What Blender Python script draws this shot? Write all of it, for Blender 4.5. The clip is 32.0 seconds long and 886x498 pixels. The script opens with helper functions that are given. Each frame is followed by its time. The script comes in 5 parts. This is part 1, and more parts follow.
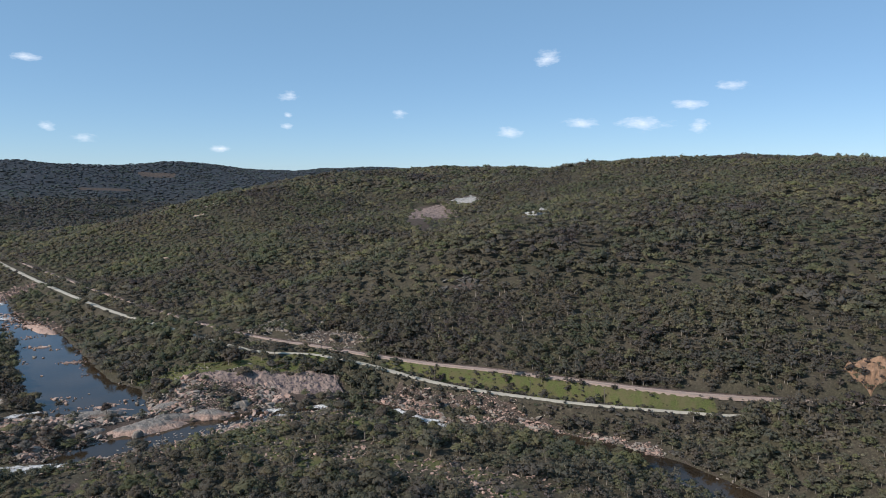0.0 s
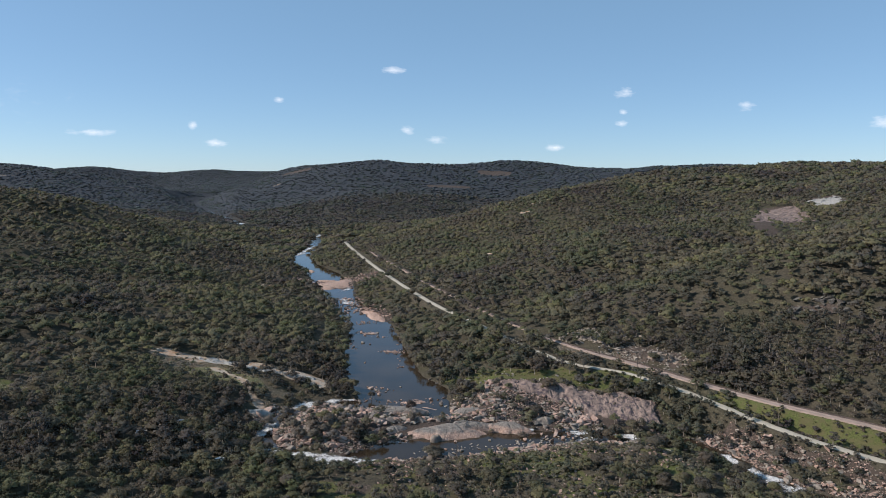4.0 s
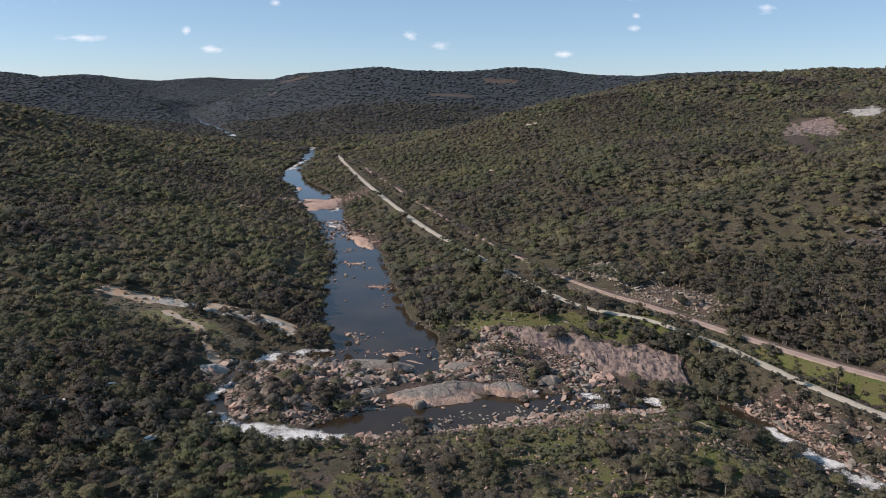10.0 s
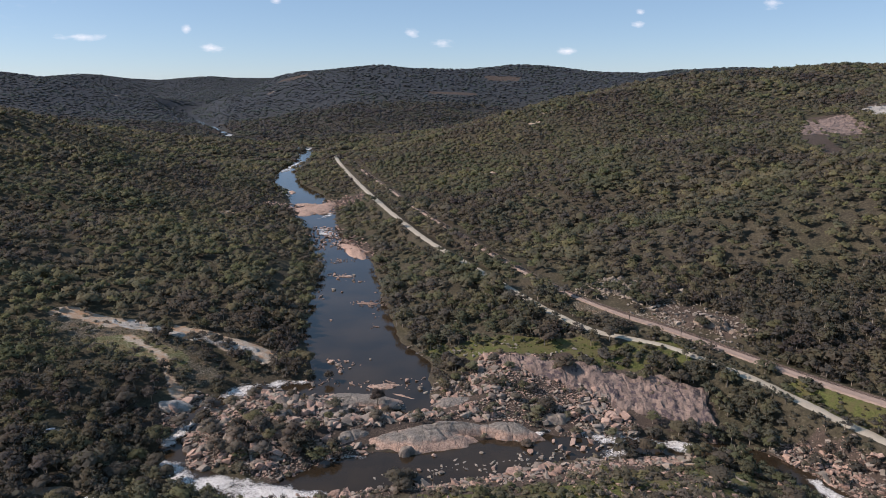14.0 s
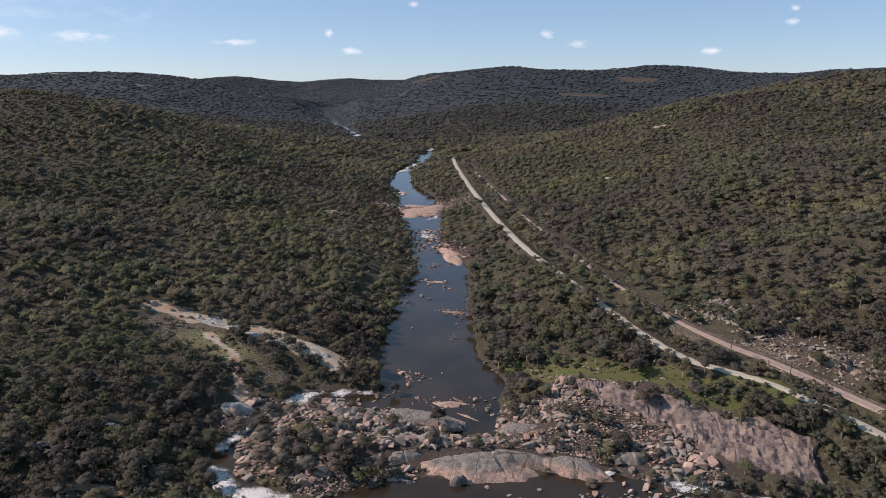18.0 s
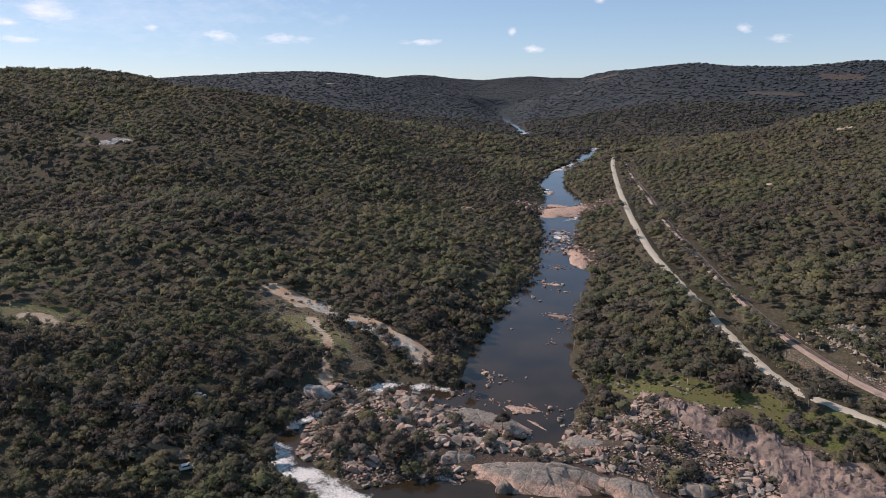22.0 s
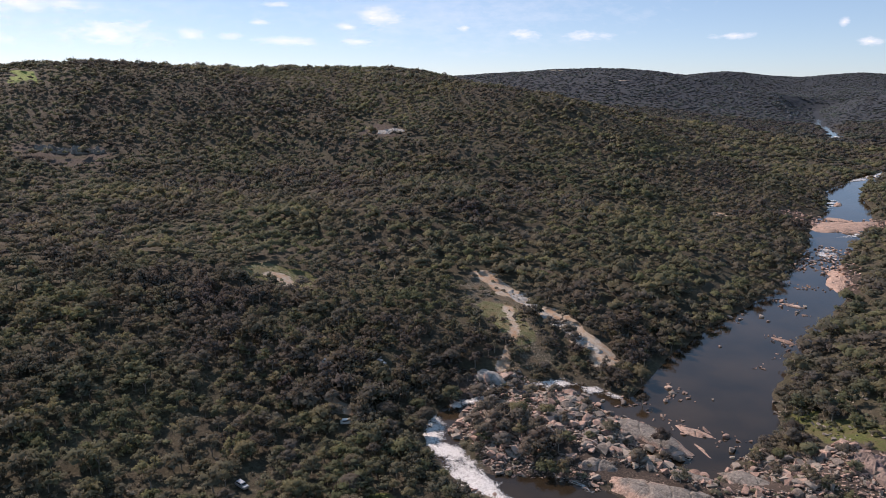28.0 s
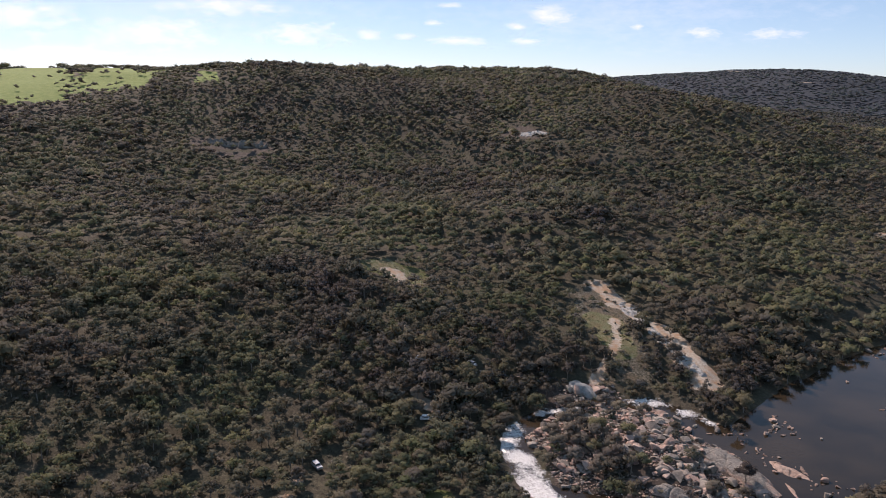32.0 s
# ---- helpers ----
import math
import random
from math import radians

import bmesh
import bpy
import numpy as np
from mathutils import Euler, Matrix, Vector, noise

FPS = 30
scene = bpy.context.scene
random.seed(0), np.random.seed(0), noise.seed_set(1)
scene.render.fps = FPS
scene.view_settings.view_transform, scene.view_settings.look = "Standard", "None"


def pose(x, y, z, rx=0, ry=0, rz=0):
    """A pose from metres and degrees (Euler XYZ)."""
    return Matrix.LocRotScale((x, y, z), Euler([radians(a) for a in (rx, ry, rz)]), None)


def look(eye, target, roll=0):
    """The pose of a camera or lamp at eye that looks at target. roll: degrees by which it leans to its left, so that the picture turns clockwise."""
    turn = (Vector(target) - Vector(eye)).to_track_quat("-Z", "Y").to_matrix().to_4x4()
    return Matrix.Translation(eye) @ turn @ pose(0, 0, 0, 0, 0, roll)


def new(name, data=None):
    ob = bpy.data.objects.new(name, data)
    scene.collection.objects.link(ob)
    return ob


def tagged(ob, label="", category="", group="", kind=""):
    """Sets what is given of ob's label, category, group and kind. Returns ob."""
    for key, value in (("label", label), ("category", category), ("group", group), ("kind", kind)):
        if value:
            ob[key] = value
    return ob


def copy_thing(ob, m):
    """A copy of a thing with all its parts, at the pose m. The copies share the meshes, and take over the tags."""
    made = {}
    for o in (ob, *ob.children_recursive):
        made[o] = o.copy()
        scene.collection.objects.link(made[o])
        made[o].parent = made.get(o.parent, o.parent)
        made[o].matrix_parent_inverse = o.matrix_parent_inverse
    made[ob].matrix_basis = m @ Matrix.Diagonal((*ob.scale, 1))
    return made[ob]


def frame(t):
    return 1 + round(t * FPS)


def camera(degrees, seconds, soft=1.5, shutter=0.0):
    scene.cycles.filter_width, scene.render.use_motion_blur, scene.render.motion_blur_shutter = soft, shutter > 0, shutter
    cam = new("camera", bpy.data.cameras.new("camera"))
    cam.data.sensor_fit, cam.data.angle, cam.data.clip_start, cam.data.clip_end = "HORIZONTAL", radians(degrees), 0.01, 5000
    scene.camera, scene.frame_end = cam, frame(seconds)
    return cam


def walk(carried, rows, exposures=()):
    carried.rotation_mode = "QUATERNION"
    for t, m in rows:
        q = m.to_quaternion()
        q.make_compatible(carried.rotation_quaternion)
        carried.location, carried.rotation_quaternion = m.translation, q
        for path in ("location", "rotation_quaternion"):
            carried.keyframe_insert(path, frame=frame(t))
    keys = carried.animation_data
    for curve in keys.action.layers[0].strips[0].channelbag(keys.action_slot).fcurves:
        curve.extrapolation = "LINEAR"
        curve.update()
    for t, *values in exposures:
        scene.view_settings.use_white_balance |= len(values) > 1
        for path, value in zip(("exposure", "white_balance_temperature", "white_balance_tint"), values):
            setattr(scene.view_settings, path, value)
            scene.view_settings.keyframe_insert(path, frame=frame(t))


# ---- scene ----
cam = camera(63.76, 32.0, soft=0.8)
# seconds, eye in metres, turn to the left of north, pitch and roll in degrees
PATH = [
    (0, -20.65, -133.24, 117.29, -23.272, -5.632, 0.200),
    (0.5, -18.41, -128.08, 117.20, -20.599, -5.678, 0.295),
    (1, -16.22, -122.91, 117.07, -20.086, -5.643, 0.272),
    (1.5, -14.12, -117.69, 116.88, -17.720, -5.712, 0.179),
    (2, -12.11, -112.39, 116.63, -13.003, -5.736, 0.313),
    (2.5, -10.20, -107.01, 116.35, -8.874, -5.745, 0.270),
    (3, -8.42, -101.56, 116.05, -4.840, -5.761, 0.244),
    (3.5, -6.78, -96.11, 115.75, -0.763, -5.797, 0.217),
    (4, -5.26, -90.66, 115.47, 2.938, -5.832, 0.173),
    (4.5, -3.86, -85.22, 115.22, 3.234, -5.825, 0.172),
    (6.5, -1.13, -63.77, 114.82, 3.343, -5.791, 0.271),
    (7, -1.12, -58.49, 114.74, 3.363, -6.072, 0.242),
    (7.5, -1.17, -53.23, 114.68, 3.364, -7.125, 0.162),
    (8, -1.25, -48.02, 114.64, 3.337, -8.376, 0.253),
    (8.5, -1.32, -42.88, 114.63, 3.351, -9.686, 0.104),
    (9, -1.35, -37.82, 114.65, 3.329, -10.942, 0.190),
    (9.5, -1.36, -32.85, 114.70, 3.328, -12.219, 0.105),
    (10, -1.30, -27.96, 114.78, 3.338, -12.992, 0.163),
    (10.5, -1.18, -23.14, 114.88, 3.362, -13.274, 0.073),
    (11, -1.01, -18.38, 114.98, 3.364, -13.241, 0.137),
    (12, -0.58, -9.02, 115.10, 3.410, -13.244, 0.100),
    (13, 0.00, 0.00, 114.99, 3.465, -13.184, 0.053),
    (13.5, 0.45, 4.25, 114.86, 3.479, -13.165, -0.074),
    (15.5, 4.69, 18.02, 114.31, 5.967, -13.086, -0.089),
    (16, 6.99, 20.59, 114.24, 7.644, -13.050, -0.106),
    (17, 12.45, 25.11, 114.11, 10.967, -13.001, -0.150),
    (18, 18.88, 29.07, 113.87, 14.270, -13.000, -0.181),
    (19, 25.98, 32.75, 113.81, 17.608, -13.005, -0.145),
    (20, 33.63, 36.41, 113.64, 21.154, -13.021, -0.156),
    (21, 41.59, 40.33, 113.40, 24.949, -13.064, -0.210),
    (22, 49.73, 44.61, 113.21, 28.781, -13.078, -0.281),
    (23, 57.99, 49.06, 113.14, 32.535, -13.096, -0.343),
    (24, 65.84, 53.93, 113.14, 36.224, -13.118, -0.254),
    (24.5, 69.39, 56.43, 113.07, 37.805, -13.121, -0.154),
    (26.5, 78.00, 65.12, 111.95, 38.871, -13.173, 0.020),
    (27, 78.76, 66.18, 111.78, 42.333, -13.202, -0.039),
    (27.5, 79.38, 67.14, 111.69, 47.336, -13.170, -0.225),
    (28, 80.00, 68.15, 111.67, 52.228, -13.185, -0.211),
    (28.5, 80.79, 69.36, 111.76, 56.346, -13.110, -0.235),
    (29, 81.93, 70.93, 111.93, 59.017, -13.134, -0.244),
    (29.5, 83.49, 72.91, 112.19, 61.587, -13.132, -0.179),
    (30, 85.43, 75.24, 112.52, 64.107, -13.164, -0.035),
    (30.5, 87.66, 77.79, 112.95, 65.677, -13.192, 0.019),
    (31, 90.10, 80.56, 113.46, 65.768, -13.192, 0.009),
    (31.5, 92.68, 83.54, 114.04, 65.613, -13.243, 0.183),
    (32, 95.31, 86.60, 114.68, 65.433, -13.256, 0.226),
]
walk(cam, [(t, pose(x, y, z, 90 + pitch, 0, turn) @ pose(0, 0, 0, 0, 0, roll)) for t, x, y, z, turn, pitch, roll in PATH],
     exposures=((0, 0.14, 6050, 11), (9, 0.17, 6500, 16), (13, 0.15, 6550, 19), (24, 0.2, 6750, 22), (32, 0.3, 6800, 25)))

# ---- world, sun ----
SUN_TURN, SUN_HIGH = 94, 36          # degrees to the left of north, and above the horizon
world = bpy.data.worlds.new("sky")
scene.world = world
world.use_nodes = True
wn = world.node_tree
sky = wn.nodes.new("ShaderNodeTexSky")
sky.sky_type, sky.sun_disc = "NISHITA", False
sky.sun_elevation, sky.sun_rotation = radians(SUN_HIGH), radians(360 - SUN_TURN)
sky.altitude, sky.air_density, sky.dust_density, sky.ozone_density = 1100, 0.75, 0.3, 2.2
# high thin haze, even over the whole sky
haze = wn.nodes.new("ShaderNodeMix")
haze.data_type = "RGBA"
haze.inputs[0].default_value, haze.inputs[7].default_value = 0.48, (1.95, 3.5, 4.7, 1)
wn.links.new(sky.outputs[0], haze.inputs[6])
wn.links.new(haze.outputs[2], wn.nodes["Background"].inputs[0])
wn.nodes["Background"].inputs[1].default_value = 0.12
sun = new("sun", bpy.data.lights.new("sun", "SUN"))
sun.data.energy, sun.data.angle, sun.data.color = 5.0, radians(0.53), (1.0, 0.875, 0.755)
a, e = radians(SUN_TURN), radians(SUN_HIGH)
sun.matrix_world = look((-math.sin(a) * math.cos(e), math.cos(a) * math.cos(e), math.sin(e)), (0, 0, 0))


# ---- materials ----
def nodes_of(name):
    m = bpy.data.materials.new(name)
    m.use_nodes = True
    t = m.node_tree
    return m, t, t.nodes["Principled BSDF"]


def node(t, kind, **inputs):
    n = t.nodes.new(kind)
    for key, value in inputs.items():
        n.inputs[key.replace("_", " ")].default_value = value
    return n


def noise_of(t, scale, detail=4.0, rough=0.6, stretch=(1, 1, 1)):
    """A noise in metres of the object's own space."""
    c = t.nodes.new("ShaderNodeTexCoord")
    g = node(t, "ShaderNodeMapping", Scale=stretch)
    n = node(t, "ShaderNodeTexNoise", Scale=scale, Detail=detail, Roughness=rough)
    t.links.new(c.outputs["Object"], g.inputs["Vector"])
    t.links.new(g.outputs[0], n.inputs["Vector"])
    return n.outputs["Fac"]


def ramp(t, fac, stops):
    r = t.nodes.new("ShaderNodeValToRGB")
    e = r.color_ramp.elements
    while len(e) < len(stops):
        e.new(0.5)
    for k, (at, colour) in zip(e, stops):
        k.position, k.color = at, (*colour, 1) if len(colour) == 3 else colour
    t.links.new(fac, r.inputs[0])
    return r.outputs[0]


def mixed(t, fac, a, b, how="MIX"):
    n = t.nodes.new("ShaderNodeMix")
    n.data_type, n.blend_type = "RGBA", how
    for socket, value in ((n.inputs[0], fac), (n.inputs[6], a), (n.inputs[7], b)):
        if hasattr(value, "is_output"):
            t.links.new(value, socket)
        else:
            socket.default_value = value if isinstance(value, (int, float)) else (*value, 1)
    return n.outputs[2]


def bumped(t, bsdf, height, strength, distance):
    b = node(t, "ShaderNodeBump", Strength=strength, Distance=distance)
    t.links.new(height, b.inputs["Height"])
    t.links.new(b.outputs[0], bsdf.inputs["Normal"])


def plain(name, colour, rough=0.7, metal=0.0, vary=0.25, scale=1.5, bump=0.02):
    """Paint, timber, steel: one colour with grain and stains at two scales."""
    m, t, p = nodes_of(name)
    big, fine = noise_of(t, scale * 0.15), noise_of(t, scale * 3, 6)
    low, high = [c * (1 - vary) for c in colour], [min(1, c * (1 + vary)) for c in colour]
    c = ramp(t, big, ((0.3, low), (0.7, high)))
    c = mixed(t, 0.5, c, ramp(t, fine, ((0.3, low), (0.7, high))))
    t.links.new(c, p.inputs["Base Color"])
    p.inputs["Roughness"].default_value, p.inputs["Metallic"].default_value = rough, metal
    if bump:
        bumped(t, p, fine, 0.6, bump)
    return m


def rock(name, dark, mid, light, scale=0.25, bump=0.25, lichen=None):
    """Weathered granite: broad stains, fine grain, cracks and, where asked, lichen."""
    m, t, p = nodes_of(name)
    broad, grain = noise_of(t, scale, 5, 0.62), noise_of(t, scale * 9, 8, 0.7)
    c = ramp(t, broad, ((0.32, dark), (0.5, mid), (0.68, light)))
    c = mixed(t, 0.45, c, ramp(t, grain, ((0.3, dark), (0.5, mid), (0.72, light))))
    i = t.nodes.new("ShaderNodeObjectInfo")
    c = mixed(t, 0.35, c, ramp(t, i.outputs["Random"], ((0.0, dark), (0.5, mid), (1.0, light))))
    if lichen:
        c = mixed(t, ramp(t, noise_of(t, scale * 1.7, 6, 0.7), ((0.52, (0, 0, 0)), (0.6, (1, 1, 1)))), c, lichen)
    t.links.new(c, p.inputs["Base Color"])
    p.inputs["Roughness"].default_value = 0.85
    p.inputs["Specular IOR Level"].default_value = 0.25
    bumped(t, p, grain, 0.9, bump)
    return m


def foliage(name, dark, mid, light, thin=0.15, lift=0.4):
    """Leaves: each tree has its own tone, which drifts over the hillside and from clump to clump."""
    m, t, p = nodes_of(name)
    own = t.nodes.new("ShaderNodeAttribute")
    own.attribute_name = "tone"
    i = t.nodes.new("ShaderNodeObjectInfo")
    g = t.nodes.new("ShaderNodeNewGeometry")
    q = node(t, "ShaderNodeMath")
    q.operation = "ADD"
    t.links.new(own.outputs["Fac"], q.inputs[0])
    t.links.new(i.outputs["Random"], q.inputs[1])
    w = node(t, "ShaderNodeMath")
    w.operation = "FRACT"
    t.links.new(q.outputs[0], w.inputs[0])

    def tint(base, *k):
        return [a * b for a, b in zip(base, k)]

    c = ramp(t, w.outputs[0], ((0.0, dark), (0.22, mid), (0.38, tint(mid, 0.95, 1.0, 1.2)), (0.55, tint(mid, 1.1, 0.95, 0.92)), (0.72, light), (0.86, tint(mid, 0.85, 1.12, 0.58)), (1.0, tint(dark, 1.1, 0.92, 0.98))))
    c = mixed(t, 0.22, c, ramp(t, g.outputs["Random Per Island"], ((0.0, dark), (0.55, mid), (1.0, light))))
    c = mixed(t, 0.32, c, ramp(t, noise_of(t, 0.007, 3, 0.6), ((0.38, dark), (0.5, mid), (0.62, light))))
    c = mixed(t, ramp(t, noise_of(t, 0.016, 4, 0.65), ((0.46, (0, 0, 0)), (0.62, (0.6, 0.6, 0.6)))), c, tint(mid, 0.82, 1.08, 0.75))
    c = mixed(t, ramp(t, noise_of(t, 0.011, 4, 0.6), ((0.5, (0, 0, 0)), (0.66, (0.55, 0.55, 0.55)))), c, tint(dark, 1.15, 1.05, 1.2))
    t.links.new(c, p.inputs["Base Color"])
    p.inputs["Roughness"].default_value = 0.85
    p.inputs["Specular IOR Level"].default_value = 0.08
    up = node(t, "ShaderNodeVectorMath")
    up.operation, up.inputs[1].default_value = "ADD", (0, 0, lift)
    b = node(t, "ShaderNodeBump", Strength=0.5, Distance=0.3)
    t.links.new(noise_of(t, 1.8, 3, 0.7), b.inputs["Height"])
    t.links.new(b.outputs[0], up.inputs[0])
    unit = node(t, "ShaderNodeVectorMath")
    unit.operation = "NORMALIZE"
    t.links.new(up.outputs[0], unit.inputs[0])
    t.links.new(unit.outputs[0], p.inputs["Normal"])
    s = t.nodes.new("ShaderNodeBsdfTranslucent")
    t.links.new(c, s.inputs["Color"])
    x = node(t, "ShaderNodeMixShader", Fac=thin)
    t.links.new(p.outputs[0], x.inputs[1])
    t.links.new(s.outputs[0], x.inputs[2])
    gaps = node(t, "ShaderNodeMixShader", Fac=0.22)
    t.links.new(x.outputs[0], gaps.inputs[1])
    t.links.new(t.nodes.new("ShaderNodeBsdfTransparent").outputs[0], gaps.inputs[2])
    t.links.new(gaps.outputs[0], t.nodes["Material Output"].inputs["Surface"])
    return m


def ground_cover():
    """Bush floor of litter, scrub and stones; the plan's grass, sand and rock show by their shares."""
    m, t, p = nodes_of("bush floor")
    broad, mid, fine = noise_of(t, 0.03, 4), noise_of(t, 0.22, 5, 0.65), noise_of(t, 1.8, 6, 0.7)
    c = ramp(t, mid, ((0.36, (0.036, 0.031, 0.025)), (0.54, (0.062, 0.053, 0.041)), (0.66, (0.09, 0.077, 0.058)), (0.78, (0.18, 0.15, 0.118))))
    c = mixed(t, ramp(t, broad, ((0.45, (0, 0, 0)), (0.66, (0.7, 0.7, 0.7)))), c, ramp(t, fine, ((0.3, (0.036, 0.039, 0.02)), (0.7, (0.074, 0.077, 0.036)))))
    c = mixed(t, 0.55, c, ramp(t, noise_of(t, 0.9, 8, 0.8), ((0.36, (0.014, 0.013, 0.009)), (0.5, (0.055, 0.05, 0.034)), (0.6, (0.11, 0.1, 0.068)), (0.68, (0.26, 0.23, 0.175)))))
    # far ground: blue haze and the canopy's own shade put into the colour
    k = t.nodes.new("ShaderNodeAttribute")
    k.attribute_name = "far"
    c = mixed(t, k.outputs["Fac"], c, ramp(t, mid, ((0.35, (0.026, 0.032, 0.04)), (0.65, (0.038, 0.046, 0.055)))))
    g = ramp(t, fine, ((0.3, (0.034, 0.04, 0.015)), (0.46, (0.066, 0.079, 0.026)), (0.6, (0.1, 0.115, 0.04)), (0.75, (0.19, 0.175, 0.08))))
    g = mixed(t, ramp(t, mid, ((0.42, (0, 0, 0)), (0.58, (0.8, 0.8, 0.8)))), g, (0.1, 0.088, 0.046))
    s = ramp(t, fine, ((0.3, (0.16, 0.135, 0.1)), (0.5, (0.36, 0.32, 0.265)), (0.72, (0.5, 0.46, 0.39))))
    s = mixed(t, ramp(t, mid, ((0.44, (0, 0, 0)), (0.62, (0.85, 0.85, 0.85)))), s, (0.33, 0.2, 0.115))
    # rock ground, its colour darkened to stand for shade in gaps between blocks
    r = ramp(t, fine, ((0.34, (0.02, 0.017, 0.015)), (0.5, (0.07, 0.055, 0.046)), (0.68, (0.19, 0.15, 0.125))))
    r = mixed(t, ramp(t, mid, ((0.42, (0, 0, 0)), (0.58, (0.8, 0.8, 0.8)))), r, (0.06, 0.048, 0.04))
    pasture = ramp(t, mid, ((0.35, (0.13, 0.19, 0.045)), (0.65, (0.2, 0.25, 0.07))))
    for share, colour in (("grass", g), ("rock", r), ("sand", s), ("meadow", pasture)):
        k = t.nodes.new("ShaderNodeAttribute")
        k.attribute_name = share
        q = node(t, "ShaderNodeMath")
        q.operation = "ADD"
        w = node(t, "ShaderNodeMath")
        w.operation, w.inputs[1].default_value = "MULTIPLY_ADD", 0.7
        t.links.new(fine, w.inputs[0])
        w.inputs[2].default_value = -0.35
        t.links.new(k.outputs["Fac"], q.inputs[0])
        t.links.new(w.outputs[0], q.inputs[1])
        f = ramp(t, q.outputs[0], ((0.4, (0, 0, 0)), (0.6, (1, 1, 1))))
        c = mixed(t, f, c, colour)
    t.links.new(c, p.inputs["Base Color"])
    p.inputs["Roughness"].default_value, p.inputs["Specular IOR Level"].default_value = 0.95, 0.15
    bumped(t, p, fine, 0.8, 0.3)
    return m


def water_surface():
    m, t, p = nodes_of("river water")
    c = ramp(t, noise_of(t, 0.03, 3), ((0.35, (0.018, 0.014, 0.01)), (0.65, (0.04, 0.029, 0.018))))
    t.links.new(c, p.inputs["Base Color"])
    p.inputs["Roughness"].default_value, p.inputs["IOR"].default_value = 0.06, 1.33
    bumped(t, p, noise_of(t, 0.7, 4, 0.6, (1, 0.6, 1)), 0.35, 0.12)
    return m


def white_water():
    """Foam in streaks and flecks, with gaps through which the dark stream shows."""
    m, t, p = nodes_of("white water")
    n, fine = noise_of(t, 0.55, 10, 0.9), noise_of(t, 2.2, 6, 0.75)
    c = ramp(t, fine, ((0.35, (0.3, 0.29, 0.27)), (0.5, (0.72, 0.72, 0.7)), (0.62, (0.9, 0.9, 0.88))))
    t.links.new(c, p.inputs["Base Color"])
    p.inputs["Roughness"].default_value = 0.25
    bumped(t, p, fine, 1.0, 0.4)
    x = t.nodes.new("ShaderNodeMixShader")
    k = t.nodes.new("ShaderNodeAttribute")
    k.attribute_name = "depth"
    q = node(t, "ShaderNodeMath")
    q.operation = "ADD"
    t.links.new(n, q.inputs[0])
    t.links.new(k.outputs["Fac"], q.inputs[1])
    t.links.new(ramp(t, q.outputs[0], ((0.5, (0, 0, 0)), (0.64, (1, 1, 1)))), x.inputs[0])
    t.links.new(t.nodes.new("ShaderNodeBsdfTransparent").outputs[0], x.inputs[1])
    t.links.new(p.outputs[0], x.inputs[2])
    t.links.new(x.outputs[0], t.nodes["Material Output"].inputs["Surface"])
    return m


def cloud_stuff(shift, thick=0.8):
    """Thin glowing cumulus or haze veil, denser in the middle, ragged at the rim."""
    m, t, p = nodes_of("cloud")
    c = t.nodes.new("ShaderNodeTexCoord")
    g = node(t, "ShaderNodeMapping", Location=(-0.5, -0.5, 0))
    t.links.new(c.outputs["UV"], g.inputs["Vector"])
    d = node(t, "ShaderNodeVectorMath")
    d.operation = "LENGTH"
    t.links.new(g.outputs[0], d.inputs[0])
    n = node(t, "ShaderNodeTexNoise", Scale=0.012, Detail=8.0, Roughness=0.68)
    o = node(t, "ShaderNodeMapping", Location=(shift, shift * 2, 0), Scale=(0.6, 0.6, 1.6))
    t.links.new(c.outputs["Object"], o.inputs["Vector"])
    t.links.new(o.outputs[0], n.inputs["Vector"])
    s = node(t, "ShaderNodeMath")
    s.operation, s.inputs[1].default_value = "MULTIPLY_ADD", -1.05
    t.links.new(d.outputs["Value"], s.inputs[0])
    t.links.new(n.outputs["Fac"], s.inputs[2])
    f = ramp(t, s.outputs[0], ((0.2, (0, 0, 0)), (0.62, (thick, thick, thick))))
    glow = node(t, "ShaderNodeEmission", Color=(0.93, 0.96, 1, 1), Strength=1.0)
    clear = t.nodes.new("ShaderNodeBsdfTransparent")
    x = t.nodes.new("ShaderNodeMixShader")
    t.links.new(f, x.inputs[0])
    t.links.new(clear.outputs[0], x.inputs[1])
    t.links.new(glow.outputs[0], x.inputs[2])
    t.links.new(x.outputs[0], t.nodes["Material Output"].inputs["Surface"])
    return m


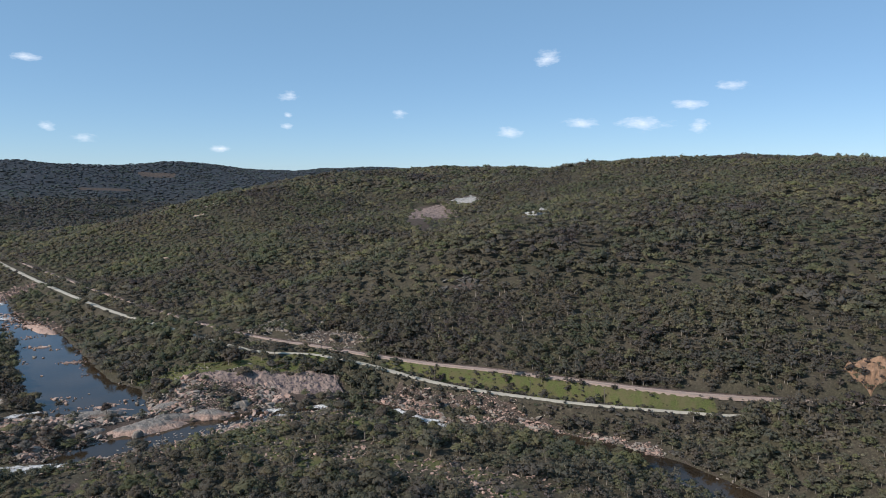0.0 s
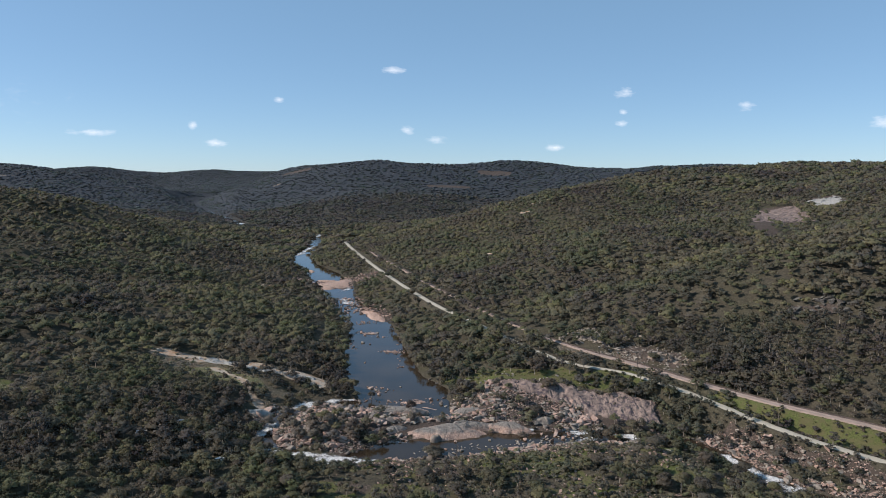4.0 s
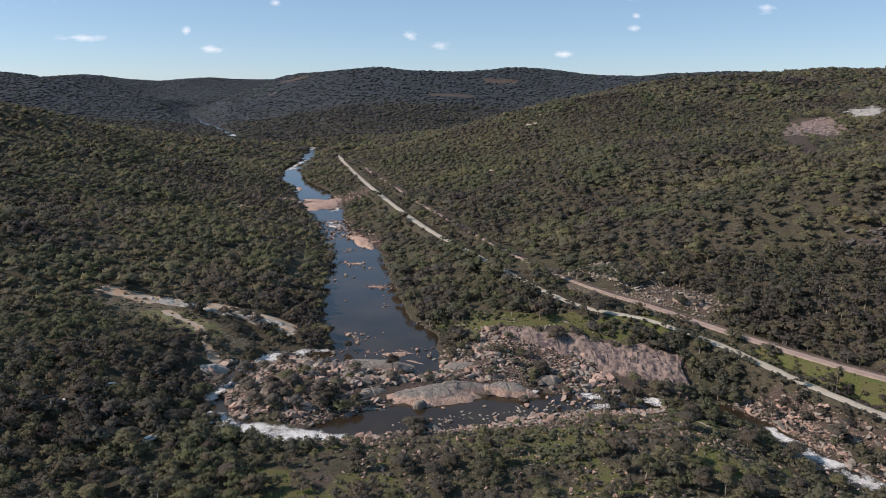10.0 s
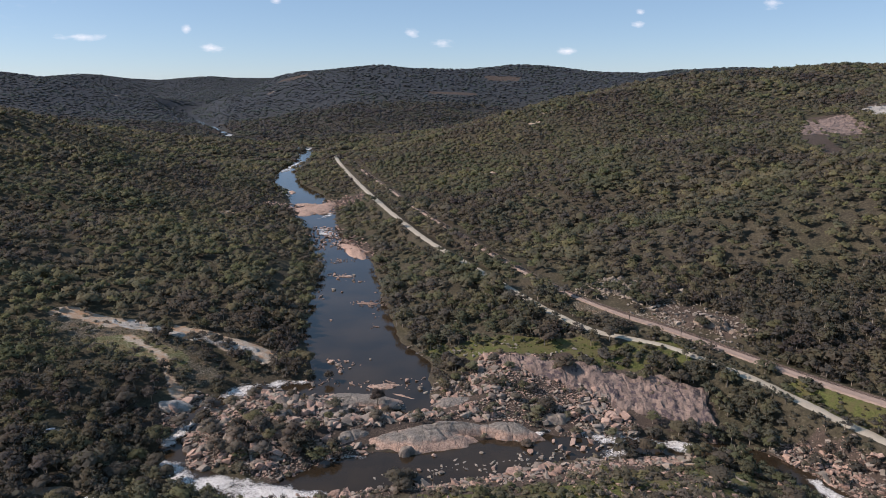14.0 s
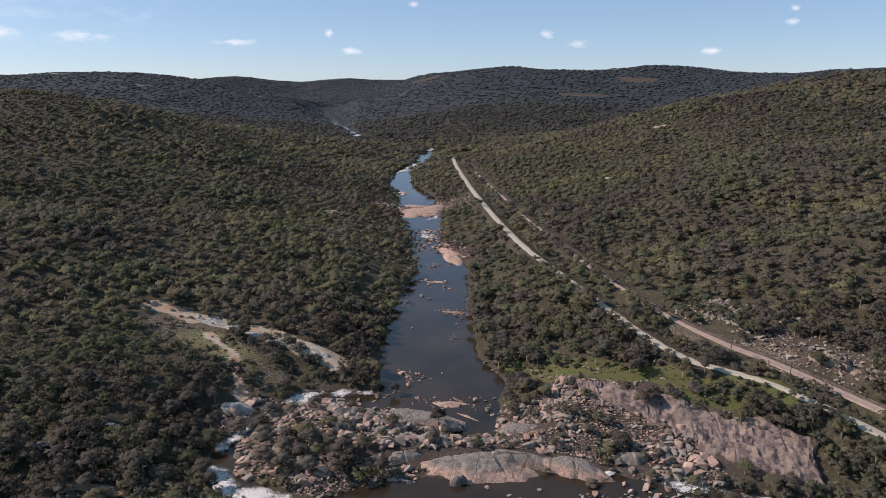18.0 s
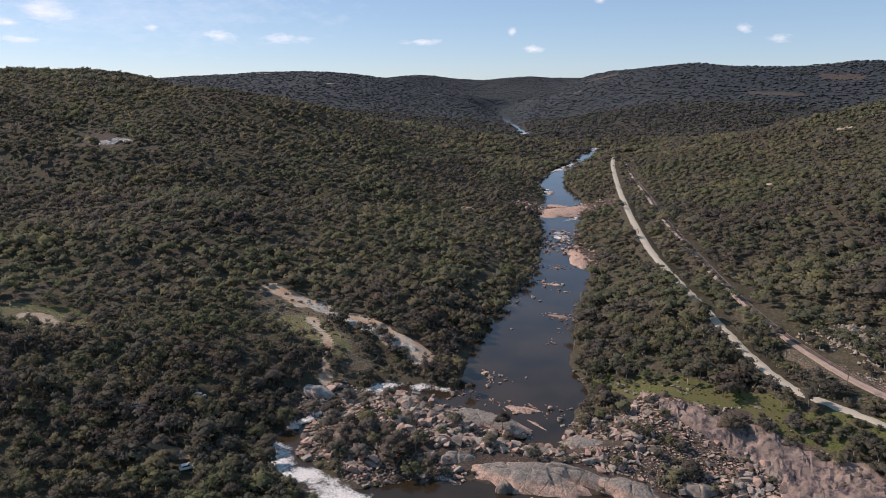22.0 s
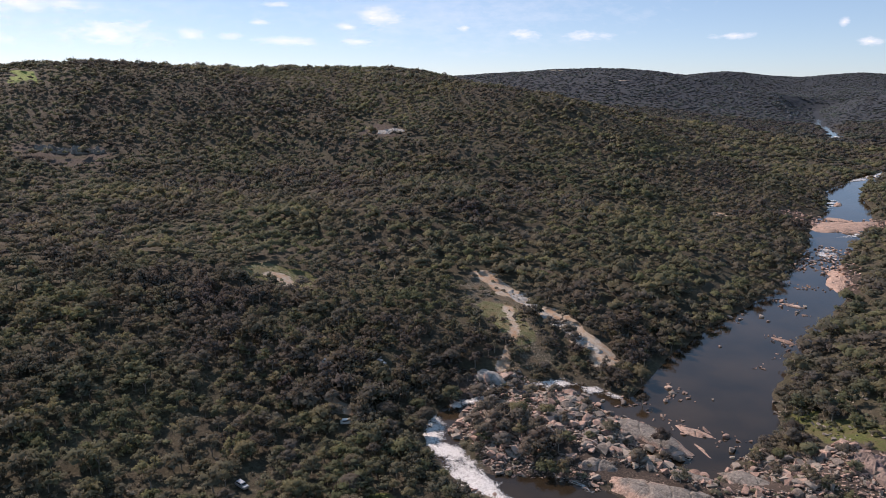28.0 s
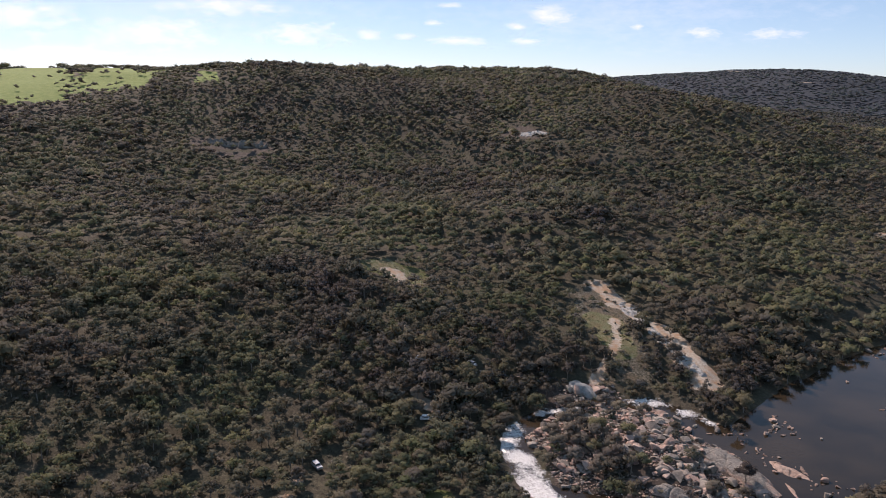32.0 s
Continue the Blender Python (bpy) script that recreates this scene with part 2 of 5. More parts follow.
def washed_granite(low, high):
    """Granite scoured pink by floods up to a ragged line, grey with lichen above it, split by joints."""
    m, t, p = nodes_of("flood-washed granite")
    broad, fine, grit = noise_of(t, 0.22, 6, 0.65), noise_of(t, 1.6, 8, 0.72), noise_of(t, 7, 4, 0.7)
    pink = ramp(t, fine, ((0.32, (0.17, 0.11, 0.085)), (0.5, (0.42, 0.29, 0.225)), (0.68, (0.6, 0.46, 0.37))))
    grey = ramp(t, fine, ((0.32, (0.08, 0.074, 0.067)), (0.5, (0.195, 0.18, 0.16)), (0.68, (0.32, 0.295, 0.26))))
    g = t.nodes.new("ShaderNodeNewGeometry")
    s = t.nodes.new("ShaderNodeSeparateXYZ")
    t.links.new(g.outputs["Position"], s.inputs[0])
    w = node(t, "ShaderNodeMath")
    w.operation, w.inputs[1].default_value = "MULTIPLY_ADD", (high - low) * 3
    t.links.new(broad, w.inputs[0])
    t.links.new(s.outputs["Z"], w.inputs[2])
    r = node(t, "ShaderNodeMapRange")
    r.inputs["From Min"].default_value, r.inputs["From Max"].default_value = low + (high - low) * 1.5, high + (high - low) * 1.5
    t.links.new(w.outputs[0], r.inputs["Value"])
    c = mixed(t, r.outputs[0], pink, grey)
    v = node(t, "ShaderNodeTexVoronoi", Scale=0.16, Randomness=1.0)
    v.feature = "DISTANCE_TO_EDGE"
    o = t.nodes.new("ShaderNodeTexCoord")
    q = node(t, "ShaderNodeMapping", Scale=(1.0, 0.22, 0.4), Rotation=(0.3, 0.2, 1.1))
    t.links.new(o.outputs["Object"], q.inputs["Vector"])
    t.links.new(q.outputs[0], v.inputs["Vector"])
    joint = ramp(t, v.outputs["Distance"], ((0.0, (0.55, 0.55, 0.55)), (0.016, (0, 0, 0))))
    c = mixed(t, joint, c, (0.05, 0.042, 0.036))
    c = mixed(t, ramp(t, noise_of(t, 0.5, 6, 0.75, (1, 1, 0.3)), ((0.55, (0, 0, 0)), (0.66, (0.7, 0.7, 0.7)))), c, (0.09, 0.08, 0.07))
    t.links.new(c, p.inputs["Base Color"])
    p.inputs["Roughness"].default_value, p.inputs["Specular IOR Level"].default_value = 0.8, 0.3
    h = node(t, "ShaderNodeMath")
    h.operation, h.inputs[1].default_value = "MULTIPLY_ADD", 0.25
    t.links.new(ramp(t, v.outputs["Distance"], ((0.0, (0, 0, 0)), (0.03, (1, 1, 1)))), h.inputs[0])
    t.links.new(fine, h.inputs[2])
    bumped(t, p, h.outputs[0], 1.0, 0.5)
    return m


FLOOR, WATER, FOAM = ground_cover(), water_surface(), white_water()
PINK = rock("pink granite", (0.085, 0.055, 0.045), (0.37, 0.255, 0.205), (0.66, 0.52, 0.43), 0.35, 0.3, (0.15, 0.118, 0.1))
GREY = rock("grey granite", (0.07, 0.06, 0.053), (0.23, 0.2, 0.172), (0.46, 0.405, 0.345), 0.35, 0.3, (0.24, 0.22, 0.175))
WASHED, SHELF, LEDGE = washed_granite(-0.1, 1.3), washed_granite(3.0, 4.5), washed_granite(0.5, 1.7)
BANK = rock("stained granite", (0.05, 0.039, 0.04), (0.185, 0.143, 0.125), (0.36, 0.275, 0.225), 0.16, 0.6, (0.085, 0.068, 0.075))
DARK = rock("dark weathered granite", (0.03, 0.03, 0.028), (0.1, 0.092, 0.083), (0.24, 0.22, 0.195), 0.3, 0.5, (0.16, 0.15, 0.125))
PALE = rock("pale granite", (0.18, 0.178, 0.168), (0.34, 0.34, 0.322), (0.5, 0.5, 0.475), 0.3, 0.2, (0.22, 0.205, 0.18))
TAN = rock("tan broken granite", (0.12, 0.085, 0.062), (0.25, 0.19, 0.145), (0.4, 0.325, 0.26), 0.3, 0.4, (0.17, 0.15, 0.12))
CUTTING = rock("orange cutting", (0.13, 0.08, 0.05), (0.27, 0.17, 0.105), (0.42, 0.3, 0.21), 0.3, 0.4)
GRAVEL = plain("pale road gravel", (0.36, 0.33, 0.265), 0.95, 0, 0.2, 1.2, 0.03)
BALLAST = plain("railway ballast", (0.27, 0.21, 0.175), 0.95, 0, 0.3, 2.5, 0.08)
STEEL = plain("rail steel", (0.16, 0.12, 0.1), 0.45, 0.7, 0.3, 2, 0)
SLEEPER = plain("weathered sleeper", (0.16, 0.13, 0.11), 0.9, 0, 0.3, 3, 0.01)
BARK = plain("grey bark", (0.22, 0.195, 0.165), 0.9, 0, 0.4, 2, 0.03)
DEAD = plain("dead wood", (0.12, 0.1, 0.085), 0.9, 0, 0.35, 2, 0.03)
LEAF = foliage("eucalypt leaves", (0.061, 0.054, 0.055), (0.124, 0.116, 0.093), (0.222, 0.212, 0.108), 0.34, 0.5)
# near leaf colour with part of the distance haze mixed in
RIDGE_HAZE = foliage("eucalypt leaves dulled by haze", (0.06, 0.06, 0.066), (0.092, 0.09, 0.088), (0.126, 0.122, 0.098), 0.3, 0.9)
SCRUB = foliage("grey scrub", (0.1, 0.09, 0.08), (0.165, 0.15, 0.125), (0.26, 0.24, 0.172), 0.35, 0.5)
THICKET = foliage("dark riverside leaves", (0.064, 0.06, 0.058), (0.1, 0.094, 0.083), (0.14, 0.132, 0.1), 0.3, 0.5)
# aerial haze over the far hills is painted into this leaf colour as blue
FAR_HAZE = foliage("far bush with blue haze", (0.07, 0.082, 0.096), (0.086, 0.1, 0.114), (0.104, 0.118, 0.13), 0.2, 2.0)
TUFT = foliage("grass tufts", (0.05, 0.06, 0.02), (0.095, 0.11, 0.03), (0.16, 0.165, 0.055), 0.35, 0.8)

# ---- the lie of the land ----
# streams: x, y, half width, water level
RIVER = [(-24, 250, 6, 0), (-33, 262, 14, 0), (-45, 279, 24, 0), (-58, 304, 21, 0), (-71, 357, 21, 0), (-86, 435, 17, 0), (-94, 465, 17, 0), (-112, 502, 14, 0.1), (-127, 550, 12, 0.6),
         (-158, 640, 20, 1.4), (-184, 720, 17, 2), (-228, 800, 17, 2), (-264, 930, 9, 2.6), (-272, 1060, 10, 3.2), (-310, 1240, 9, 4), (-420, 1370, 9, 5), (-545, 1505, 14, 6), (-760, 1900, 12, 7), (-1100, 2600, 12, 9)]
LOWER = [(-62, 190, 4, -1.5), (-43, 201, 10, -1.5), (-20, 208, 11, -1.5), (2, 214, 11, -1.5), (24, 222, 8, -1.6), (48, 226, 6, -1.8), (66, 224, 4, -2), (80, 223, 5, -2),
         (91, 216, 6, -2.1), (99, 204, 6, -2.2), (107, 186, 5, -2.4), (116, 172, 5.5, -2.6), (136, 155, 5.5, -2.8), (154, 146, 5.5, -2.9), (168, 124, 6.5, -3), (182, 96, 8, -3.2), (186, 66, 9, -3.4), (192, 10, 9, -4), (192, -400, 9, -6)]
CASCADE = [(-48, 268, 12, 0), (-66, 260, 8, 0), (-80, 260, 4, 0), (-92, 257, 5, -0.1), (-101, 238, 4, -0.6), (-102, 217, 4.5, -1), (-94, 200, 4.5, -1.2), (-78, 193, 5, -1.4), (-62, 190, 5, -1.5)]
CHANNEL = [(-26, 251, 5, 0), (-20, 246, 4, -0.1), (-30, 241.5, 2.6, -0.2), (-43, 240, 1.5, -0.4)]
# road and railway: x, y, half width, level
ROAD = [(420, -20, 2.3, 9), (280, 83, 2.3, 8), (255, 98, 2.3, 8), (227, 112, 2.3, 8), (201, 132, 2.3, 8), (180, 148, 2.3, 8), (156, 172, 2.3, 8), (135, 194, 2.3, 8.3), (121, 213, 2.3, 9), (106, 238, 2.3, 10.3), (95, 254, 2.3, 11.8), (84, 265, 2.3, 13),
        (72, 277, 2.3, 14), (56, 286, 2.3, 14), (44, 293, 2.3, 14), (26, 324, 2.3, 14), (-4, 390, 2.3, 14), (-34, 452, 2.3, 14), (-52, 498, 2.3, 14), (-81, 578, 2.4, 14), (-132, 729, 2.5, 14), (-194, 929, 2.5, 14), (-215, 1010, 2.5, 14)]
RAIL = [(430, 10, 2.2, 14), (273, 95, 2.2, 14), (236, 121, 2.2, 14), (212, 141, 2.2, 14), (190, 167, 2.2, 14), (173, 186, 2.2, 14), (154, 207, 2.2, 14), (132.5, 227, 2.2, 14), (118, 244.5, 2.2, 14), (100, 267, 2.2, 14.2), (89, 281, 2.2, 14.6), (76, 297, 2.2, 15.2), (60, 310, 2.2, 16), (36, 346, 2.2, 16.4), (4, 420, 2.2, 16),
        (-17, 475, 2.2, 16), (-28, 503, 2.2, 16), (-56, 574, 2.2, 16), (-95, 690, 2.2, 16), (-128, 779, 2.2, 16), (-176, 931, 2.2, 16)]
# hills round the near valley: x, y, spread, height
HILLS = [(420, 520, 184, 15), (300, 350, 120, 27), (620, 250, 208, 30), (520, 860, 192, -14), (180, 560, 120, 22), (90, 900, 136, 32), (300, 1150, 208, 50), (700, 1300, 280, 60), (850, 700, 240, 65), (900, 200, 280, 45), (-80, 140, 88, -8), (-250, 120, 120, 10), (-420, 230, 120, -15), (-330, 400, 104, 18), (-600, 260, 152, -16), (-760, 80, 208, 15), (-480, 700, 136, 37), (-750, 520, 200, 46), (-380, 950, 176, -9), (-900, 900, 240, 33), (570, 740, 120, 32), (-830, 250, 104, 22)]
# far ridges
RIDGES = [(-1250, 500, 280, 35), (-1150, -50, 280, 54), (-1050, 800, 136, 22), (-1400, 1200, 320, -14), (0, 2350, 304, 9), (-450, 2500, 280, 110), (500, 2200, 336, 14), (-900, 2300, 280, -10), (200, 1700, 240, -50), (-300, 1900, 200, 16), (-1500, 2300, 400, 83), (-2300, 2200, 480, 60), (-1800, 3200, 360, -46), (-900, 3700, 480, 34), (-2600, 3000, 400, 46), (900, 2600, 480, 85), (-1100, 4300, 400, 58), (120, 2680, 184, 64), (-760, 2720, 136, 51), (-2150, 3760, 264, 94), (-1600, 3980, 170, 43)]

# gullies and spurs: spread, then x, y, half width, rise or fall
FOLDS = [(46, [(400, 690, 0, -6), (300, 570, 0, -16), (205, 500, 0, -15), (110, 468, 0, -9), (30, 470, 0, -3)]),
         (40, [(350, 455, 0, 3), (255, 392, 0, 7), (190, 372, 0, 7), (110, 385, 0, 4)]),
         (70, [(-760, 830, 0, -10), (-560, 830, 0, -20), (-430, 870, 0, -14), (-320, 900, 0, -4)]),
         (45, [(-640, 640, 0, 5), (-520, 640, 0, 11), (-430, 690, 0, 10), (-330, 700, 0, 5)]),
         (50, [(-560, 330, 0, -8), (-430, 380, 0, -17), (-330, 450, 0, -13), (-230, 480, 0, -3)]),
         (40, [(-420, 210, 0, 6), (-330, 260, 0, 7), (-270, 320, 0, 6)])]


def grain(x, y, size, seed):
    """Smooth noise from -1 to 1 over the plan."""
    u, v = x / size, y / size
    i, j = np.floor(u), np.floor(v)
    f, g = u - i, v - j
    f, g = f * f * (3 - 2 * f), g * g * (3 - 2 * g)

    def dice(a, b):
        return np.modf(np.abs(np.sin(a * 127.1 + b * 311.7 + seed * 74.7) * 43758.5453))[0] * 2 - 1

    return (dice(i, j) * (1 - f) + dice(i + 1, j) * f) * (1 - g) + (dice(i, j + 1) * (1 - f) + dice(i + 1, j + 1) * f) * g


def along(x, y, line):
    """How far points lie outside a strip's edge, and the strip's level there."""
    best, level = np.full(np.shape(x), 1e9), np.zeros(np.shape(x))
    for (ax, ay, aw, az), (bx, by, bw, bz) in zip(line, line[1:]):
        dx, dy = bx - ax, by - ay
        k = np.clip(((x - ax) * dx + (y - ay) * dy) / (dx * dx + dy * dy), 0, 1)
        s = np.hypot(x - ax - k * dx, y - ay - k * dy) - aw - k * (bw - aw)
        level = np.where(s < best, az + k * (bz - az), level)
        best = np.minimum(s, best)
    return best, level


def ease(k):
    k = np.clip(k, 0, 1)
    return k * k * (3 - 2 * k)


def height(x, y):
    x, y = np.asarray(x, float), np.asarray(y, float)
    wet = [along(x, y, s) for s in (RIVER, LOWER, CASCADE, CHANNEL)]
    d = np.maximum(np.minimum(wet[0][0], wet[1][0]), 0)
    z = 5 + 65 * (1 - np.exp(-(d / 480) ** 1.5))
    for hx, hy, r, a in HILLS + RIDGES:
        z = z + a * np.exp(-((x - hx) ** 2 + (y - hy) ** 2) / (2 * r * r))
    for spread, line in FOLDS:
        off, rise = along(x, y, line)
        z = z + rise * np.exp(-(off / spread) ** 2)
    z = z + (grain(x, y, 90, 1) * 3 + grain(x, y, 31, 2) * 1.2) * ease(d / 120) + grain(x, y, 9, 3) * 0.35
    for s, level in wet:
        s = s + grain(x, y, 7, 4) * 1.2 + grain(x, y, 3, 5) * 0.5
        bank = level + np.where(s < 0, np.maximum(s * 0.35, -1.6), 0.28 * np.minimum(s, 6) + 0.22 * np.maximum(s - 6, 0) + 0.003 * np.maximum(s - 6, 0) ** 2)
        k = np.clip(0.5 + 0.5 * (bank - z) / 1.5, 0, 1)
        z = bank + (z - bank) * k - 1.5 * k * (1 - k) * 0.5
    rail, level = along(x, y, RAIL)
    z = level - 0.5 + (z - level + 0.5) * ease((rail - 2.4) / 6)
    s, level = along(x, y, ROAD)
    z = z + (level - 0.15 - z) * (1 - ease((s - 0.4) / 7)) * ease((rail - 1.2) / 5)
    return z


def zone(x, y, strips, soft=4):
    """Share, 0 to 1, of a cover whose patches are strips (ax, ay, bx, by, half width), ragged at the edge."""
    best = np.full(np.shape(x), 1e9)
    for ax, ay, bx, by, w in strips:
        dx, dy = bx - ax, by - ay
        k = np.clip(((x - ax) * dx + (y - ay) * dy) / max(dx * dx + dy * dy, 1e-6), 0, 1)
        best = np.minimum(best, np.hypot(x - ax - k * dx, y - ay - k * dy) - w)
    best = best + grain(x, y, 11, 7) * soft * 0.7 + grain(x, y, 4, 8) * soft * 0.4
    return ease(0.5 - best / soft)


GRASS = [(8, 180, 14, 182, 4), (22, 169, 30, 166, 5), (36, 190, 42, 188, 4), (57, 194, 62, 186, 4), (68, 184, 76, 178, 5), (-12, 188, -6, 186, 3), (-66, 160, -58, 156, 5), (-8, 293, 40, 281, 9), (30, 274, 70, 272, 9), (110, 244, 124, 226, 6), (124, 224, 145, 203, 7), (145, 203, 180, 166, 7), (180, 164, 208, 134, 6), (208, 134, 226, 119, 5), (45, 192, 72, 200, 9), (-4, 186, 34, 182, 6), (34, 150, 44, 144, 6), (60, 170, 74, 160, 6), (100, 180, 112, 165, 5), (-236, 204, -224, 214, 9),
         (-62, 146, -48, 150, 6), (-14, 285, -20, 300, 4), (-150, 278, -125, 268, 8)]
PADDOCK = [(-780, 5, -1150, -10, 50), (-830, 90, -1150, 100, 42), (-910, 150, -1130, 172, 24), (-770, -90, -1150, -120, 60), (-790, 190, -850, 192, 10)]
FIELDS = [(-130, 2098, -75, 2094, 7), (20, 2258, 66, 2254, 7), (-690, 2260, -650, 2255, 7), (-262, 2168, -222, 2164, 6), (-460, 1956, -420, 1952, 5), (-340, 2216, -300, 2214, 6), (-1165, 2196, -1140, 2190, 5), (-2245, 2052, -2175, 2082, 10), (-1723, 1788, -1653, 1818, 8), (-1492, 1849, -1422, 1879, 8), (-1552, 1988, -1482, 2018, 10), (-1425, 1955, -1355, 1985, 8), (-1592, 1890, -1522, 1920, 8), (-1250, 2150, -1180, 2170, 8), (-1900, 2100, -1800, 2130, 10)]
SAND = [(-186, 302, -164, 297, 6), (70, 922, 94, 926, 4), (44, 868, 60, 870, 3), (176, 742, 192, 748, 4), (0, 706, 10, 704, 4), (-210, 552, -202, 566, 4), (262, 700, 290, 705, 3), (50, 214, 62, 210, 2.2), (62, 210, 76, 199, 1.8), (-18, 199, -6, 201, 2), (-188, 301, -130, 295, 5), (-130, 295, -92, 282, 6), (-150, 284, -128, 268, 1.6), (-128, 268, -113, 246, 1.6), (-230, 206, -224, 208, 4), (-66, 118, -58, 128, 2), (-124, 176, -112, 177, 0.7), (-90, 126, -80, 119, 1.6), (-15, 194, 4, 199, 2.5), (55, 214, 66, 210, 2)]
DRY = [(-184, 299, -150, 288, 8), (48, 322, 78, 296, 8), (-176, 288, -112, 266, 11), (-118, 258, -112, 248, 5), (-240, 204, -216, 212, 8), (60, 300, 84, 284, 5)]
# open ground in front of the parked cars
OPEN = [(-93, 132, -80, 128, 3), (-107, 174, -100, 168, 2.5), (-146, 188, -138, 182, 2.5), (-135, 205, -128, 200, 2.5), (-140, 211, -128, 204, 2.5), (-116, 239, -104, 232, 6), (-62, 268, -58, 262, 4), (-520, 1400, -552, 1530, 12), (-264, 900, -270, 1060, 5)]
# bare rock along the lower channel
BANKS = [(99, 221, 120, 199, 5), (120, 199, 140, 178, 5), (140, 178, 156, 154, 4), (156, 150, 176, 122, 4), (178, 116, 184, 100, 5), (98, 194, 112, 168, 3), (112, 166, 134, 150, 3), (150, 138, 164, 114, 3)]
SPARSE = [(-50, 160, -10, 150, 10), (60, 120, 100, 60, 14), (-40, 180, 60, 190, 16), (60, 195, 100, 150, 10), (20, 160, 60, 120, 16)]
STONE = [(172, 322, 192, 314, 5), (-92, 212, -58, 206, 8), (-96, 232, -20, 236, 20), (-20, 236, 28, 240, 14), (8, 268, 70, 244, 13), (-100, 512, -80, 468, 7), (-178, 640, -138, 660, 26), (-60, 186, 0, 195, 6), (0, 196, 60, 212, 8), (104, 212, 118, 182, 4), (118, 182, 152, 160, 4), (160, 140, 184, 100, 6),
         (-108, 240, -104, 236, 6), (262, 560, 268, 640, 12), (302, 660, 346, 768, 22), (390, 735, 406, 802, 15), (308, 433, 318, 436, 8), (-520, 446, -495, 452, 14), (-598, 158, -590, 210, 12), (-575, 165, -565, 205, 10), (2, 700, 10, 694, 5), (80, 312, 100, 290, 6),
         (-140, 2075, -60, 2070, 30), (10, 2350, 80, 2345, 30), (-700, 2500, -640, 2480, 30), (215, 860, 235, 855, 7), (290, 700, 305, 700, 6), (-180, 330, -172, 336, 3)]


# ---- building helpers ----
def put(name, verts, faces, materials, parent=None, label="", slots=None, smooth=False, share=None, normals=None):
    """One mesh object from arrays; faces are triangles or quads."""
    me = bpy.data.meshes.new(name)
    verts, faces = np.asarray(verts, np.float32), np.asarray(faces, np.int32)
    n = faces.shape[1]
    me.vertices.add(len(verts))
    me.vertices.foreach_set("co", verts.ravel())
    me.loops.add(faces.size)
    me.loops.foreach_set("vertex_index", faces.ravel())
    me.polygons.add(len(faces))
    me.polygons.foreach_set("loop_start", np.arange(len(faces), dtype=np.int32) * n)
    if slots is not None:
        me.polygons.foreach_set("material_index", np.asarray(slots, np.int32))
    me.polygons.foreach_set("use_smooth", np.full(len(faces), smooth))
    for m in materials:
        me.materials.append(m)
    for key, values in (share or {}).items():
        me.attributes.new(key, "FLOAT", "POINT").data.foreach_set("value", np.asarray(values, np.float32).ravel())
    if normals is not None:
        me.attributes.new("custom_normal", "FLOAT_VECTOR", "POINT").data.foreach_set("vector", np.asarray(normals, np.float32).ravel())
    me.update(calc_edges=True)
    ob = new(name, me)
    if parent:
        ob.parent = parent
    return tagged(ob, label)


def part(name, bm, material, parent=None, label="", smooth=False):
    """Links a bmesh as one mesh object."""
    me = bpy.data.meshes.new(name)
    bm.to_mesh(me)
    bm.free()
    me.materials.append(material)
    me.polygons.foreach_set("use_smooth", np.full(len(me.polygons), smooth))
    ob = new(name, me)
    if parent:
        ob.parent = parent
    return tagged(ob, label)


def sheet(rows, cols):
    """Quads of a grid of rows x cols vertices."""
    k = np.arange(rows * cols).reshape(rows, cols)
    return np.stack([k[:-1, :-1], k[:-1, 1:], k[1:, 1:], k[1:, :-1]], -1).reshape(-1, 4)


def spaced(stops):
    """Coordinates that run from stop to stop with the given step, which grows or shrinks evenly."""
    out = [stops[0][0]]
    for (a, s), (b, q) in zip(stops, stops[1:]):
        while out[-1] < b - 1e-6:
            k = (out[-1] - a) / (b - a)
            out.append(min(b, out[-1] + s + (q - s) * k))
    return np.array(out)


def smooth_line(points, step):
    """A strip's centre line, rounded and cut into equal steps: x, y, half width, level."""
    p = np.array(points, float)
    for _ in range(2):
        q = np.empty((2 * len(p), 4))
        q[0], q[-1] = p[0], p[-1]
        q[1:-1:2], q[2:-1:2] = p[:-1] * 0.75 + p[1:] * 0.25, p[:-1] * 0.25 + p[1:] * 0.75
        p = q
    run = np.r_[0, np.cumsum(np.hypot(*np.diff(p[:, :2], axis=0).T))]
    keep = np.r_[True, np.diff(run) > 1e-6]
    at = np.arange(0, run[-1], step)
    return np.stack([np.interp(at, run[keep], p[keep, i]) for i in range(4)], 1)


def ribbon(line, offsets, wide=1.0, lift=0.0):
    """Vertices across a centre line, at shares of its half width."""
    way = np.gradient(line[:, :2], axis=0)
    way /= np.linalg.norm(way, axis=1, keepdims=True)
    side = np.stack([way[:, 1], -way[:, 0]], 1)
    o = np.asarray(offsets, float)
    xy = line[:, None, :2] + side[:, None] * (o[None, :, None] * line[:, None, 2:3] * wide)
    return np.concatenate([xy, np.repeat(line[:, None, 3:4], len(o), 1) + lift], 2)


